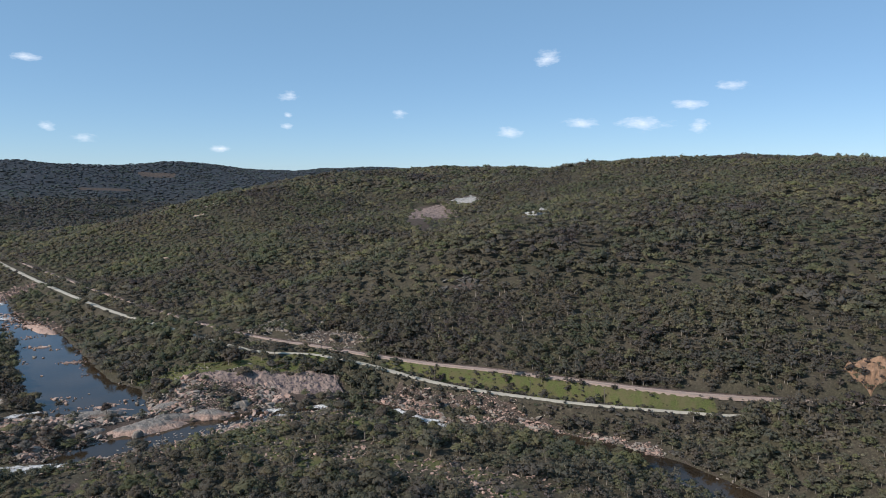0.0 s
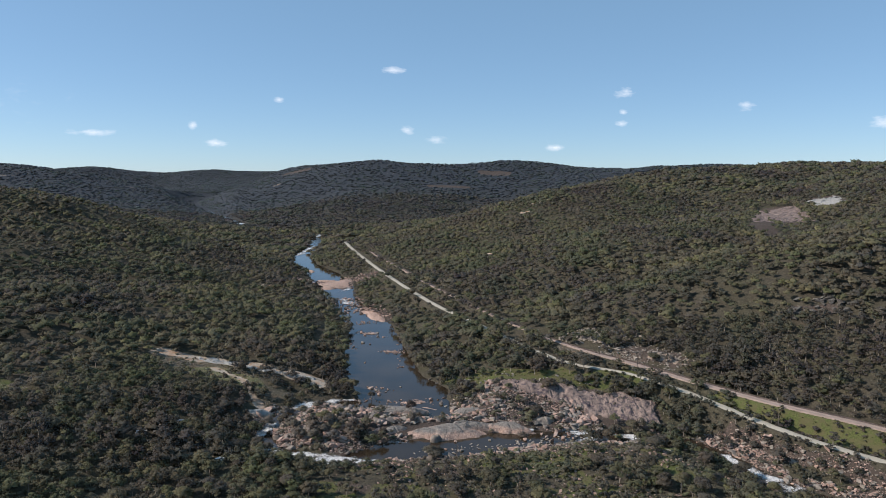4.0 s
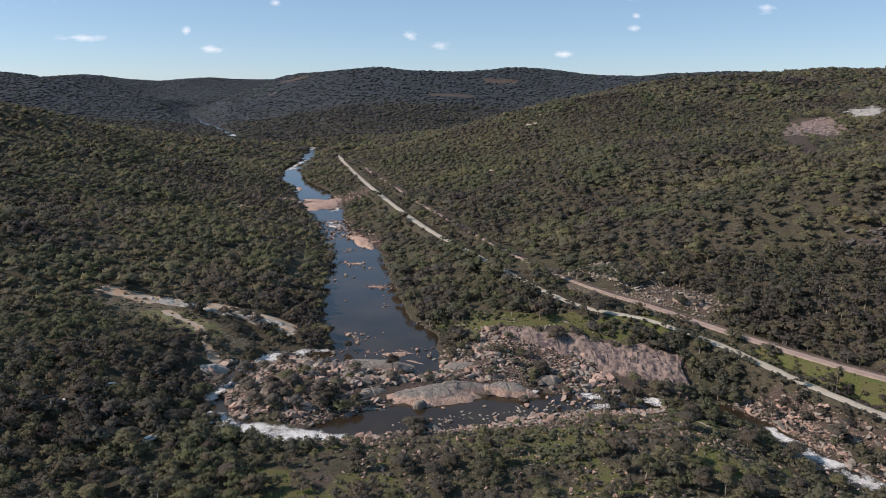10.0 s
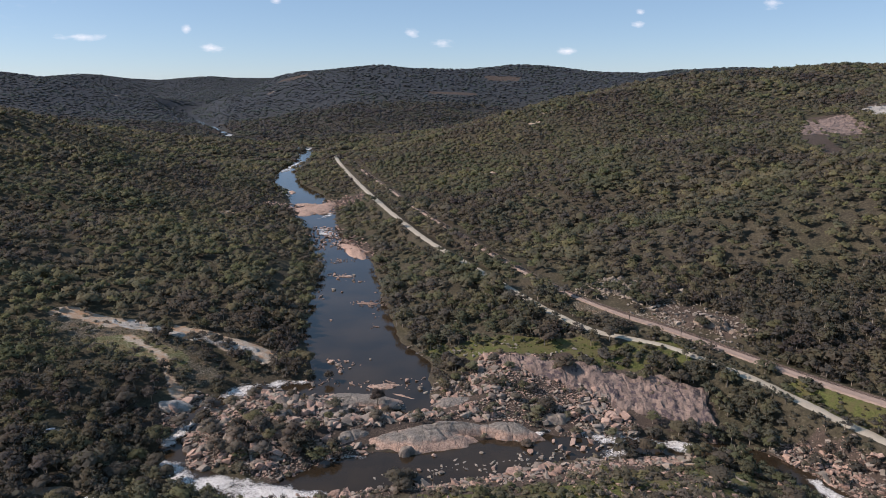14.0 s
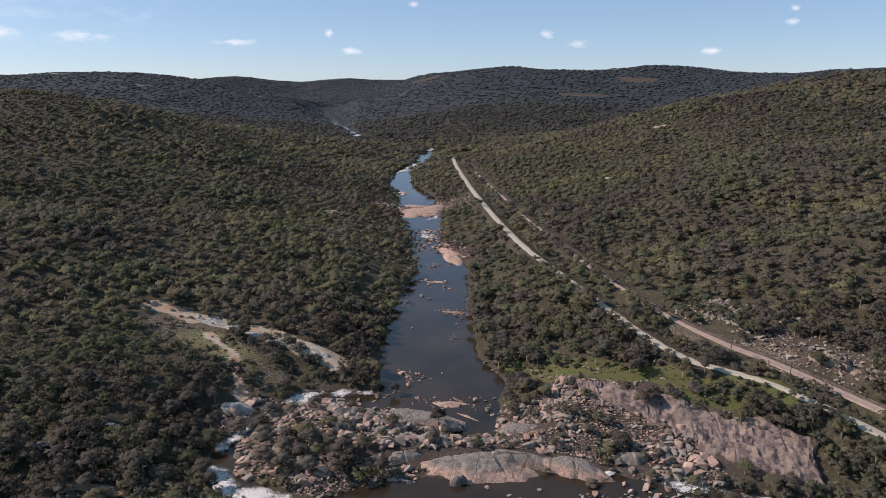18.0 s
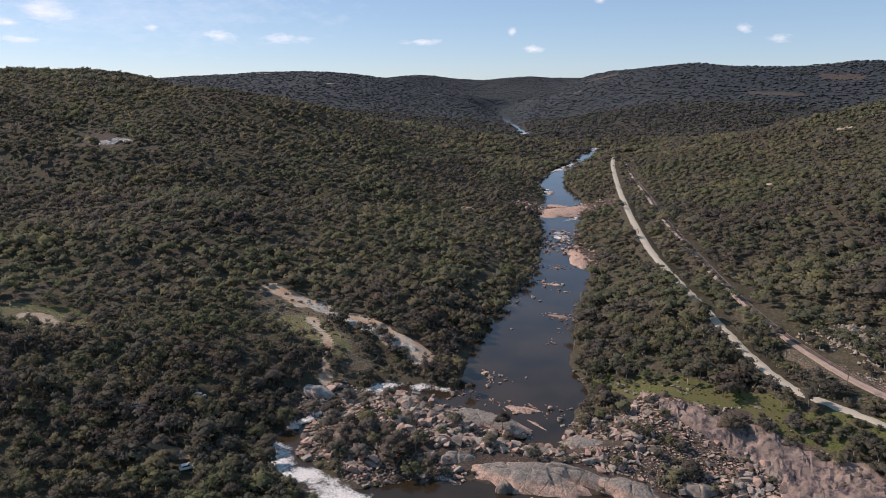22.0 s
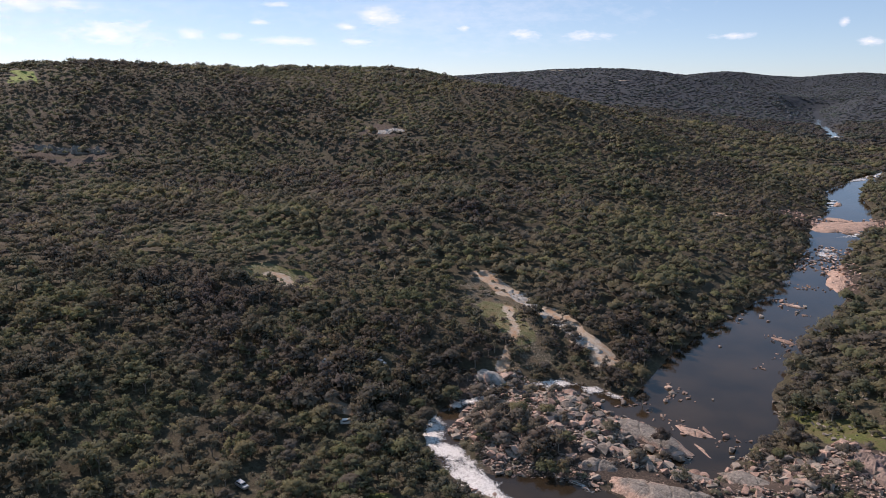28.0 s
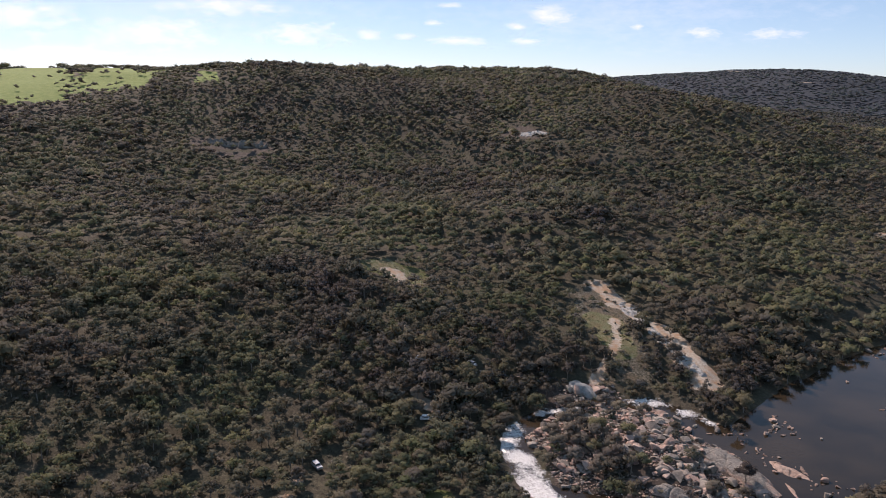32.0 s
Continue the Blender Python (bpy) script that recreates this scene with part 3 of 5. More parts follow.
# ---- ground ----
gx = spaced([(-4700, 120), (-1500, 40), (-420, 7), (-230, 2.6), (-120, 1.6), (110, 1.6), (230, 3), (420, 9), (1400, 45), (3400, 130)])
gy = spaced([(-900, 60), (60, 8), (150, 2.2), (185, 1.5), (300, 1.5), (420, 3.5), (800, 11), (1600, 32), (4700, 90)])
GX, GY = np.meshgrid(gx, gy)
GZ = height(GX, GY)
shares = {"grass": zone(GX, GY, GRASS), "meadow": zone(GX, GY, PADDOCK, 30), "sand": np.maximum(zone(GX, GY, SAND, 2.5), np.maximum(0.42 * zone(GX, GY, DRY, 5), 0.62 * zone(GX, GY, FIELDS, 30))), "rock": zone(GX, GY, STONE + BANKS, 6)}
s_road, s_rail = along(GX, GY, ROAD)[0], along(GX, GY, RAIL)[0]
shares["rock"] = np.maximum(shares["rock"], 0.6 * ease(1 - np.minimum(np.abs(along(GX, GY, RIVER)[0] - 0.3) * 2, np.abs(along(GX, GY, LOWER)[0] - 1)) / 3))
near_bank = zone(GX, GY, SPARSE, 12)
shares["grass"] = np.maximum(shares["grass"], near_bank * (0.42 + 0.45 * grain(GX, GY, 10, 71) + 0.2 * grain(GX, GY, 4, 72)))
shares["rock"] = np.maximum(shares["rock"], near_bank * (0.3 + 0.5 * grain(GX, GY, 13, 73)))
# share of the painted haze colour, growing with distance
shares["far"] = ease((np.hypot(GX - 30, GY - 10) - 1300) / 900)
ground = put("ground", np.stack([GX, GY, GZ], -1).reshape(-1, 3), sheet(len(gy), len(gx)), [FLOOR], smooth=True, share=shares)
tagged(ground, "bush valley floor and hillsides of leaf litter, grass and granite", "ground", kind="structure")

# ---- water ----
for name, line, wide, text in (("river", RIVER, 1.35, "dark slow river reflecting the sky"), ("river_pool", LOWER, 1.5, "dark brown pool and channel below the rapids"), ("river_channel", CHANNEL, 1.6, "narrow brown channel between granite slabs"), ("river_cascade", CASCADE, 1.25, "side channel of the river tumbling over rocks")):
    (ax, ay, aw, az), (bx, by, *_) = line[:2]
    l = smooth_line([(ax + (ax - bx) * 0.9, ay + (ay - by) * 0.9, aw, az)] + line, 4)
    v = ribbon(l, np.linspace(-1, 1, 7), wide, -0.04 if name == "river_cascade" else -0.06 if name == "river_channel" else 0.0)
    tagged(put(name, v.reshape(-1, 3), sheet(len(l), 7), [WATER], smooth=True), text, "river", kind="structure")

# ---- road and railway ----
l = smooth_line(ROAD, 3)
v = ribbon(l, np.linspace(-1, 1, 5), 1.0, 0.06)
v[:, :, 2] += np.array([-0.25, 0.02, 0.06, 0.02, -0.25])
v[:, (0, 4), :2] += np.random.uniform(-0.4, 0.4, (len(l), 2, 2))
tagged(put("road", v.reshape(-1, 3), sheet(len(l), 5), [GRAVEL], smooth=True), "pale gravel road along the valley side", "road", kind="structure")
l = smooth_line(RAIL, 2.4)
v = ribbon(l, (-2.0, -1.75, -1.0, -0.62, 0.62, 1.4), 1.0, 0.0)
v[:, :, 2] += np.array([-1.2, 0.06, 0.1, 0.3, 0.3, -1.0]) + grain(v[..., 0], v[..., 1], 2, 70) * 0.06
v[:, :2, :2] += (v[:, 2:3, :2] - v[:, :2, :2]) * (0.75 * ease((l[:, 1] - 290) / 40))[:, None, None]
track = new("railway_track")
tagged(track, "single railway line with steel rails on reddish ballast", "railway", kind="structure")
put("ballast", v.reshape(-1, 3), sheet(len(l), 6), [BALLAST], track)
for side in (-1, 1):
    c = ribbon(l, np.array([-0.06, -0.06, 0.06, 0.06]) / 2.2 + side * 0.56 / 2.2, 1.0, 0.3)
    c[:, :, 2] += np.array([0.08, 0.27, 0.27, 0.08])
    put("rail", c.reshape(-1, 3), sheet(len(l), 4), [STEEL], track, "worn steel rail")
s = smooth_line(RAIL, 0.7)
c = np.stack([ribbon(s, (-0.5, 0.5), 1.0, 0.42), ribbon(s, (-0.5, 0.5), 1.0, 0.3)], 1)
way = np.gradient(s[:, :2], axis=0)
way = way / np.linalg.norm(way, axis=1, keepdims=True) * 0.12
box = np.concatenate([c[:, 0], c[:, 0], c[:, 1], c[:, 1]], 1)
box[:, (0, 1, 4, 5), :2] -= way[:, None]
box[:, (2, 3, 6, 7), :2] += way[:, None]
quads = np.array([(0, 1, 3, 2), (0, 4, 5, 1), (2, 3, 7, 6), (0, 2, 6, 4), (1, 5, 7, 3)])
tagged(put("sleepers", box.reshape(-1, 3), (quads[None] + 8 * np.arange(len(s))[:, None, None]).reshape(-1, 4), [SLEEPER], track), kind="stuff")

# ---- trees ----
ICO_V, ICO_F = [], []
bm = bmesh.new()
bmesh.ops.create_icosphere(bm, subdivisions=1, radius=1)
ICO_V, ICO_F = np.array([v.co[:] for v in bm.verts]), np.array([[v.index for v in f.verts] for f in bm.faces])
bm.free()
dice = np.random.default_rng(7)


def tube(a, b, ra, rb, sides=5):
    """A tapering limb from a to b."""
    a, b = np.asarray(a, float), np.asarray(b, float)
    w = (b - a) / np.linalg.norm(b - a)
    u = np.cross(w, (0.3, 0.9, 0.2))
    u /= np.linalg.norm(u)
    v = np.cross(w, u)
    t = np.arange(sides) * 2 * np.pi / sides
    ring = np.cos(t)[:, None] * u + np.sin(t)[:, None] * v
    k = np.arange(sides)
    f = np.stack([k, (k + 1) % sides, (k + 1) % sides + sides, k + sides], 1)
    return np.r_[a + ring * ra, b + ring * rb], np.r_[f[:, (0, 1, 2)], f[:, (0, 2, 3)]]


def joined(pieces):
    """Several (vertices, triangles) as one."""
    vs, fs, n = [], [], 0
    for v, f in pieces:
        vs.append(v)
        fs.append(f + n)
        n += len(v)
    return np.concatenate(vs), np.concatenate(fs)


def unit_rows(v):
    return v / np.maximum(np.linalg.norm(v, axis=-1, keepdims=True), 1e-9)


def leaves(count, centre, radius, size):
    """Leaf sprays lying roughly along the skin of a clump, bent and turned every way: vertices, faces, way out."""
    d = dice.normal(size=(count, 3))
    d[:, 2] = np.abs(d[:, 2]) * 1.1 - 0.25
    d = unit_rows(d)
    at = centre + d * radius * dice.uniform(0.82, 1.12, (count, 1))
    out = unit_rows(d / radius + dice.normal(size=(count, 3)) * 0.55 / np.mean(radius))
    u = unit_rows(np.cross(out, dice.normal(size=(count, 3))))
    v = np.cross(out, u)
    s = size * dice.uniform(0.6, 1.4, (count, 1))
    p = np.stack([at - u * s - v * s * 0.5, at + u * s * 0.9 - v * s * 0.3, at + v * s * 0.95], 1)
    return p.reshape(-1, 3), np.arange(3 * count).reshape(-1, 3), np.repeat(unit_rows(d / radius), 3, 0)


def crown(clumps, spread, low, high, each, size, rough=0.2, full=0.5, core=0.8, ball=None):
    """A rounded crown of uneven clumps with gaps between them: inner masses and sprays of leaves round them."""
    out, ways = [], []
    bv, bf = ball or (ICO_V, ICO_F)
    middle = np.array([0, 0, low - 0.3 * (high - low)])
    for i in range(clumps):
        t = i * 2.4 + dice.uniform(0, 1)
        r = spread * (0.12 if i == 0 else dice.uniform(0.42, 0.72))
        c = np.array([r * math.cos(t), r * math.sin(t), high - (high - low) * (r / spread) ** 1.5 * dice.uniform(0.7, 1.2)])
        q = spread * dice.uniform(full - 0.1, full + 0.1) * np.array([1, 1, dice.uniform(0.55, 0.75)])
        pieces = [(c + bv * q * core * dice.uniform(1 - rough, 1 + rough, (len(bv), 1)), bf, unit_rows(bv))]
        if each:
            pieces.append(leaves(each, c, q, size))
        for v, f, n in pieces:
            out.append((v, f))
            ways.append(unit_rows(n * 0.7 + 0.45 * unit_rows(v - middle) + dice.normal(size=v.shape) * 0.08))
    return *joined(out), np.concatenate(ways)


def limbs_of(v, f):
    """Vertices, faces and vertex normals of bare wood."""
    n = np.zeros_like(v)
    face = np.cross(v[f[:, 1]] - v[f[:, 0]], v[f[:, 2]] - v[f[:, 0]])
    for k in range(3):
        np.add.at(n, f[:, k], face)
    return v, f, unit_rows(n)


def wood(tall, spread, limbs, sides=5):
    """A trunk that leans a little and forks into limbs."""
    fork = np.array([dice.uniform(-0.3, 0.3), dice.uniform(-0.3, 0.3), tall * dice.uniform(0.3, 0.45)])
    out = [tube((0, 0, -0.6), fork, 0.035 * tall, 0.026 * tall, sides)]
    for i in range(limbs):
        t = i * 2 * math.pi / limbs + dice.uniform(0, 0.8)
        end = np.array([math.cos(t) * spread * 0.6, math.sin(t) * spread * 0.6, tall * dice.uniform(0.7, 0.88)])
        out.append(tube(fork, end, 0.02 * tall, 0.007 * tall, max(3, sides - 1)))
    return limbs_of(*joined(out))


LOW = (np.array([(1, 0, 0), (-1, 0, 0), (0, 1, 0), (0, -1, 0), (0, 0, 1), (0, 0, -0.6)], float), np.array([(0, 2, 4), (2, 1, 4), (1, 3, 4), (3, 0, 4), (2, 0, 5), (1, 2, 5), (3, 1, 5), (0, 3, 5)]))
NEAR = [(crown(9, 3.9, 3.0, 6.4, 70, 0.3), wood(6.9, 3.6, 5)), (crown(7, 3.3, 3.2, 7.6, 80, 0.3), wood(8.0, 3.0, 4)), (crown(8, 4.3, 3.2, 5.6, 76, 0.32), wood(6.0, 3.9, 5)), (crown(6, 2.7, 2.6, 5.2, 80, 0.28), wood(5.6, 2.4, 4)), (crown(10, 4.0, 2.6, 6.0, 66, 0.3), wood(6.6, 3.6, 6))]
MIDDLE = [(crown(6, 3.0, 1.1, 4.9, 18, 0.44, 0.2, 0.5, 0.8, LOW), wood(5.6, 2.5, 2, 3)), (crown(5, 2.6, 1.3, 5.9, 20, 0.44, 0.2, 0.52, 0.8, LOW), wood(6.4, 2.2, 2, 3)), (crown(6, 3.5, 1.2, 4.4, 19, 0.46, 0.2, 0.47, 0.8, LOW), wood(5.0, 2.9, 2, 3)), (crown(4, 2.2, 0.9, 4.0, 22, 0.42, 0.2, 0.56, 0.8, LOW), wood(4.5, 1.8, 2, 3)), (crown(6, 2.9, 1.0, 4.8, 18, 0.42, 0.2, 0.46, 0.8, LOW), wood(5.3, 2.3, 3, 3))]
HEATH = [(crown(1, 1.5, 0.4, 0.7, 13, 0.42, 0.2, 0.8, 0.8, LOW), None), (crown(2, 1.6, 0.3, 0.9, 8, 0.42, 0.2, 0.55, 0.8, LOW), None)]
DISTANT = [(crown(3, 3.9, 2.2, 4.4, 8, 0.85, 0.2, 0.56, 0.85, LOW), None), (crown(4, 4.4, 2.0, 4.0, 6, 0.85, 0.2, 0.5, 0.85, LOW), None), (crown(2, 3.3, 2.4, 5.0, 11, 0.85, 0.2, 0.68, 0.85, LOW), None)]
SPECK = [(crown(1, 5.0, 1.4, 2.2, 4, 1.4, 0.2, 0.9, 0.95, LOW), None), (crown(1, 5.8, 1.2, 1.9, 4, 1.4, 0.2, 0.9, 0.95, LOW), None)]
SPARE = [(crown(2, 3.8, 1.8, 4.2, 6, 0.95, 0.2, 0.64, 0.88, LOW), None), (crown(2, 4.2, 1.6, 3.8, 6, 0.95, 0.2, 0.6, 0.88, LOW), None), (crown(1, 2.9, 2.2, 4.4, 9, 0.9, 0.2, 0.95, 0.88, LOW), None)]
REMOTE = [(crown(2, 5.0, 1.8, 3.6, 6, 1.2, 0.2, 0.65, 0.88, LOW), None), (crown(2, 5.6, 1.6, 3.0, 6, 1.3, 0.2, 0.6, 0.88, LOW), None)]
BUSH = [(crown(3, 1.4, 0.4, 1.2, 12, 0.42, 0.3), None), (crown(4, 1.7, 0.3, 1.0, 9, 0.45, 0.3), None)]


def planted(name, kinds, x, y, size, leaf, text, category="forest", flat=1.0):
    """A stand of trees nobody could count, as one mesh of crowns and trunks."""
    z = height(x, y) - 0.2
    size = size * (1 + 0.22 * grain(x, y, 45, 20) + 0.14 * grain(x, y, 17, 21)) * np.where(dice.uniform(size=len(x)) < 0.07, 1.3, 1.0)
    turn, which = dice.uniform(0, 2 * np.pi, len(x)), dice.integers(0, len(kinds), len(x))
    vs, fs, ms, ns, tones, n = [], [], [], [], [], 0
    for k, pieces in enumerate(kinds):
        at = np.flatnonzero(which == k)
        if not len(at):
            continue
        c, s = np.cos(turn[at])[:, None], np.sin(turn[at])[:, None]
        tall = flat * size[at][:, None] * dice.uniform(0.8, 1.2, (len(at), 1))
        tone = dice.uniform(size=len(at))
        for slot, piece in enumerate(pieces):
            if piece is None:
                continue
            v, f, o = piece
            w = np.stack([(v[:, 0] * c - v[:, 1] * s) * size[at][:, None] + x[at][:, None], (v[:, 0] * s + v[:, 1] * c) * size[at][:, None] + y[at][:, None], v[:, 2] * tall + z[at][:, None]], -1)
            vs.append(w.reshape(-1, 3))
            ns.append(np.stack([o[:, 0] * c - o[:, 1] * s, o[:, 0] * s + o[:, 1] * c, np.broadcast_to(o[:, 2], (len(at), len(o)))], -1).reshape(-1, 3))
            tones.append(np.repeat(tone, len(v)))
            fs.append((f[None] + n + len(v) * np.arange(len(at))[:, None, None]).reshape(-1, 3))
            ms.append(np.full(len(at) * len(f), slot))
            n += len(at) * len(v)
    ob = put(name, np.concatenate(vs), np.concatenate(fs), [leaf, BARK], slots=np.concatenate(ms), smooth=True, share={"tone": np.concatenate(tones)}, normals=np.concatenate(ns))
    return tagged(ob, text, category, kind="stuff")


def sown(x0, x1, y0, y1, cell):
    """Points scattered evenly, one to a cell."""
    x, y = np.meshgrid(np.arange(x0, x1, cell), np.arange(y0, y1, cell))
    return (x + dice.uniform(-0.75, 0.75, x.shape) * cell).ravel(), (y + dice.uniform(-0.75, 0.75, x.shape) * cell).ravel()


def wooded(x, y):
    """How likely a tree stands at a point: not in water, on tracks, rock or lawns."""
    wet = np.minimum(np.minimum(along(x, y, RIVER)[0], along(x, y, LOWER)[0]), along(x, y, CASCADE)[0])
    up = ease((y - 290) / 40)
    p = ease((wet + 0.3 + up) / 2) * ease((along(x, y, ROAD)[0] - 1.2 - 2.5 * ease((x - 140) / 30) * (along(x, y, RAIL)[0] > 14) + 1.0 * up - 1.6 * ease((y - 420) / 40)) / (3 - up)) * ease((along(x, y, RAIL)[0] - 3 + 3.2 * up) / 3)
    p = p * (1 - zone(x, y, OPEN, 2)) * (1 - 0.86 * zone(x, y, SPARSE, 12)) * (1 - 0.85 * zone(x, y, DRY, 5))
    p = p * (1 - 0.96 * zone(x, y, STONE + BANKS, 6)) * (1 - 0.97 * zone(x, y, SAND, 3)) * (1 - 0.9 * zone(x, y, GRASS, 5)) * (1 - 0.985 * zone(x, y, PADDOCK + FIELDS, 30))
    return p * np.clip(0.92 + 0.3 * grain(x, y, 38, 12), 0.5, 1)


def in_sight(x, y, z):
    """Whether ground shows from the open air over the valley mouth, and is not behind a ridge."""
    shows = np.zeros(len(x), bool)
    for ex, ey, ez in ((0, -40, 116), (80, 70, 113)):
        clear = np.ones(len(x), bool)
        for k in np.linspace(0.12, 0.97, 36):
            px, py = ex + (x - ex) * k, ey + (y - ey) * k
            i, j = np.clip(np.searchsorted(gx, px), 1, len(gx) - 1), np.clip(np.searchsorted(gy, py), 1, len(gy) - 1)
            clear &= GZ[j, i] < ez + (z + 12 - ez) * k + 2
        shows |= clear
    return shows


def stand(cell, near, far, box):
    x, y = sown(*box, cell)
    r = np.hypot(x - 30, y - 10)
    east, west = np.degrees(np.arctan2(-(x + 20), y + 133)), np.degrees(np.arctan2(-(x - 96), y - 88))
    keep = (r >= near) & (r < far) & (east > -60) & ((west < 102) | (r < 220))
    x, y = x[keep], y[keep]
    keep = dice.uniform(size=len(x)) < wooded(x, y)
    x, y = x[keep], y[keep]
    keep = in_sight(x, y, height(x, y))
    return x[keep], y[keep]


x, y = stand(4.5, 0, 340, (-440, 440, -40, 450))
hero = np.flatnonzero((np.hypot(x - 0, y - 215) < 135) & (np.hypot(x - 30, y - 10) < 330))
hero = dice.permutation(hero)[:290]
rest = np.setdiff1d(np.arange(len(x)), hero)
HERO = (x[hero], y[hero])
planted("near_forest", MIDDLE, x[rest], y[rest], dice.uniform(0.68, 1.08, len(rest)) * dice.uniform(0.78, 1.3, len(rest)), LEAF, "olive-green eucalypt bush covering the valley sides")
x, y = stand(5.8, 620, 950, (-960, 960, -300, 980))
planted("slope_forest", SPARE, x, y, dice.uniform(0.75, 1.25, len(x)), LEAF, "olive eucalypt forest on the upper hillsides")
x, y = stand(5.7, 340, 620, (-640, 660, -300, 640))
planted("hill_forest", DISTANT, x, y, dice.uniform(0.68, 1.22, len(x)), LEAF, "dense olive eucalypt forest on the hillsides")
x, y = sown(-260, 300, -260, -42, 7.5)
keep = dice.uniform(size=len(x)) < wooded(x, y)
planted("downstream_forest", SPARE, x[keep], y[keep], dice.uniform(0.75, 1.4, keep.sum()), LEAF, "olive eucalypt bush on the downstream bank")
x, y = stand(9.8, 950, 1400, (-1400, 1400, -500, 1450))
planted("upper_forest", REMOTE, x, y, dice.uniform(0.9, 1.55, len(x)), LEAF, "olive eucalypt forest high on the hillsides")
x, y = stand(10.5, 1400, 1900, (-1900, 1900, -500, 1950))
planted("ridge_forest", REMOTE, x, y, dice.uniform(0.85, 1.5, len(x)), RIDGE_HAZE, "eucalypt forest along the ridges, its colour dulled by painted haze")
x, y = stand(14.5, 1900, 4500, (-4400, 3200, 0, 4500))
planted("far_woods", SPECK, x, y, dice.uniform(1.0, 1.6, len(x)), FAR_HAZE, "woods on the far hills with blue haze in their colour", flat=0.42)
nx, ny = sown(-80, 150, 40, 220, 2.3)
keep = dice.uniform(size=len(nx)) < 0.8 * zone(nx, ny, SPARSE, 12) * (along(nx, ny, LOWER)[0] > 1) * (0.65 + 0.5 * grain(nx, ny, 9, 32))
nx, ny = nx[keep], ny[keep]
x, y = stand(3.0, 0, 300, (-300, 330, -20, 320))
keep = dice.uniform(size=len(x)) < 0.8 + 0.5 * grain(x, y, 16, 33)
x, y = np.r_[x[keep], nx], np.r_[y[keep], ny]
planted("understorey", HEATH, x, y, dice.uniform(0.45, 1.4, len(x)), SCRUB, "low grey-green scrub between the trees", "shrubs")

x, y = sown(-275, 215, 110, 310, 1.9)
keep = dice.uniform(size=len(x)) < 0.5 * zone(x, y, GRASS + DRY, 5) * (along(x, y, ROAD)[0] > 1) * (along(x, y, RAIL)[0] > 2) * (1 - zone(x, y, SAND, 2))
planted("grass_tufts", HEATH, x[keep], y[keep], dice.uniform(0.16, 0.5, keep.sum()), TUFT, "rough green tussocks and low bushes on the flats", "grass", 0.8)
x, y = sown(-200, -80, 230, 310, 2.8)
keep = (dice.uniform(size=len(x)) < 0.3 * zone(x, y, DRY, 5) * (0.6 + grain(x, y, 12, 36))) & (along(x, y, CASCADE)[0] > 1)
planted("clearing_bushes", BUSH, x[keep], y[keep], dice.uniform(0.4, 1.3, keep.sum()), SCRUB, "grey-green bushes dotted over the dry clearing", "shrubs")
x, y = sown(-20, 240, 110, 310, 2.6)
s_road, s_rail = along(x, y, ROAD)[0], along(x, y, RAIL)[0]
keep = dice.uniform(size=len(x)) < (0.5 * zone(x, y, GRASS, 6) + 0.7 * (s_road < 3.5) * (s_rail < 16)) * (s_road > 0.5) * (s_rail > 1.6) * (0.6 + grain(x, y, 14, 31))
planted("verge_bushes", BUSH, x[keep], y[keep], dice.uniform(0.5, 1.5, keep.sum()), LEAF, "dark green bushes scattered over the grassy verge", "shrubs")
x, y = sown(80, 300, 60, 290, 1.5)
s_road, s_rail = along(x, y, ROAD)[0], along(x, y, RAIL)[0]
keep = dice.uniform(size=len(x)) < np.where(s_rail + s_road < 19, 0.5, 0.55 * (s_road < 9) * (s_rail > 6)) * (s_rail > 1.8) * (s_road > 0.3) * (0.5 + 0.9 * grain(x, y, 7, 34) + 0.3 * (s_road < 4))
planted("slope_bushes", HEATH, x[keep], y[keep], dice.uniform(0.3, 1.2, keep.sum()), THICKET, "small dark bushes on the slope between road and railway", "shrubs")
# forest coming down to the railway and filling the gap to the road further south
x, y = sown(90, 400, -20, 330, 3.4)
s_road, s_rail = along(x, y, ROAD)[0], along(x, y, RAIL)[0]
keep = (s_road - s_rail > 7) & (s_rail > 2.6) & (s_rail < 26) & (dice.uniform(size=len(x)) < 0.55)
keep |= (x > 226) & (s_road > 1.2) & (s_rail > 2.4) & (s_road < 12) & (dice.uniform(size=len(x)) < 0.5)
keep &= 1 - zone(x, y, STONE, 6) > 0.5
planted("trackside_forest", MIDDLE, x[keep], y[keep], dice.uniform(0.55, 1.0, keep.sum()), LEAF, "olive and grey-green eucalypts crowding the railway", "trees")
x, y = sown(110, 330, 20, 210, 2.6)
s_road, s_low = along(x, y, ROAD)[0], along(x, y, LOWER)[0]
keep = (s_road > 1) & (s_low > 1.5) & (s_road < 40) & (along(x, y, RAIL)[0] > 12) & (dice.uniform(size=len(x)) < 0.4 + 0.4 * grain(x, y, 11, 37)) & ~((zone(x, y, BANKS, 4) > 0.4))
planted("slope_scrub", BUSH, x[keep], y[keep], dice.uniform(0.5, 1.4, keep.sum()), SCRUB, "mixed grey-green scrub on the slope between road and channel", "shrubs")
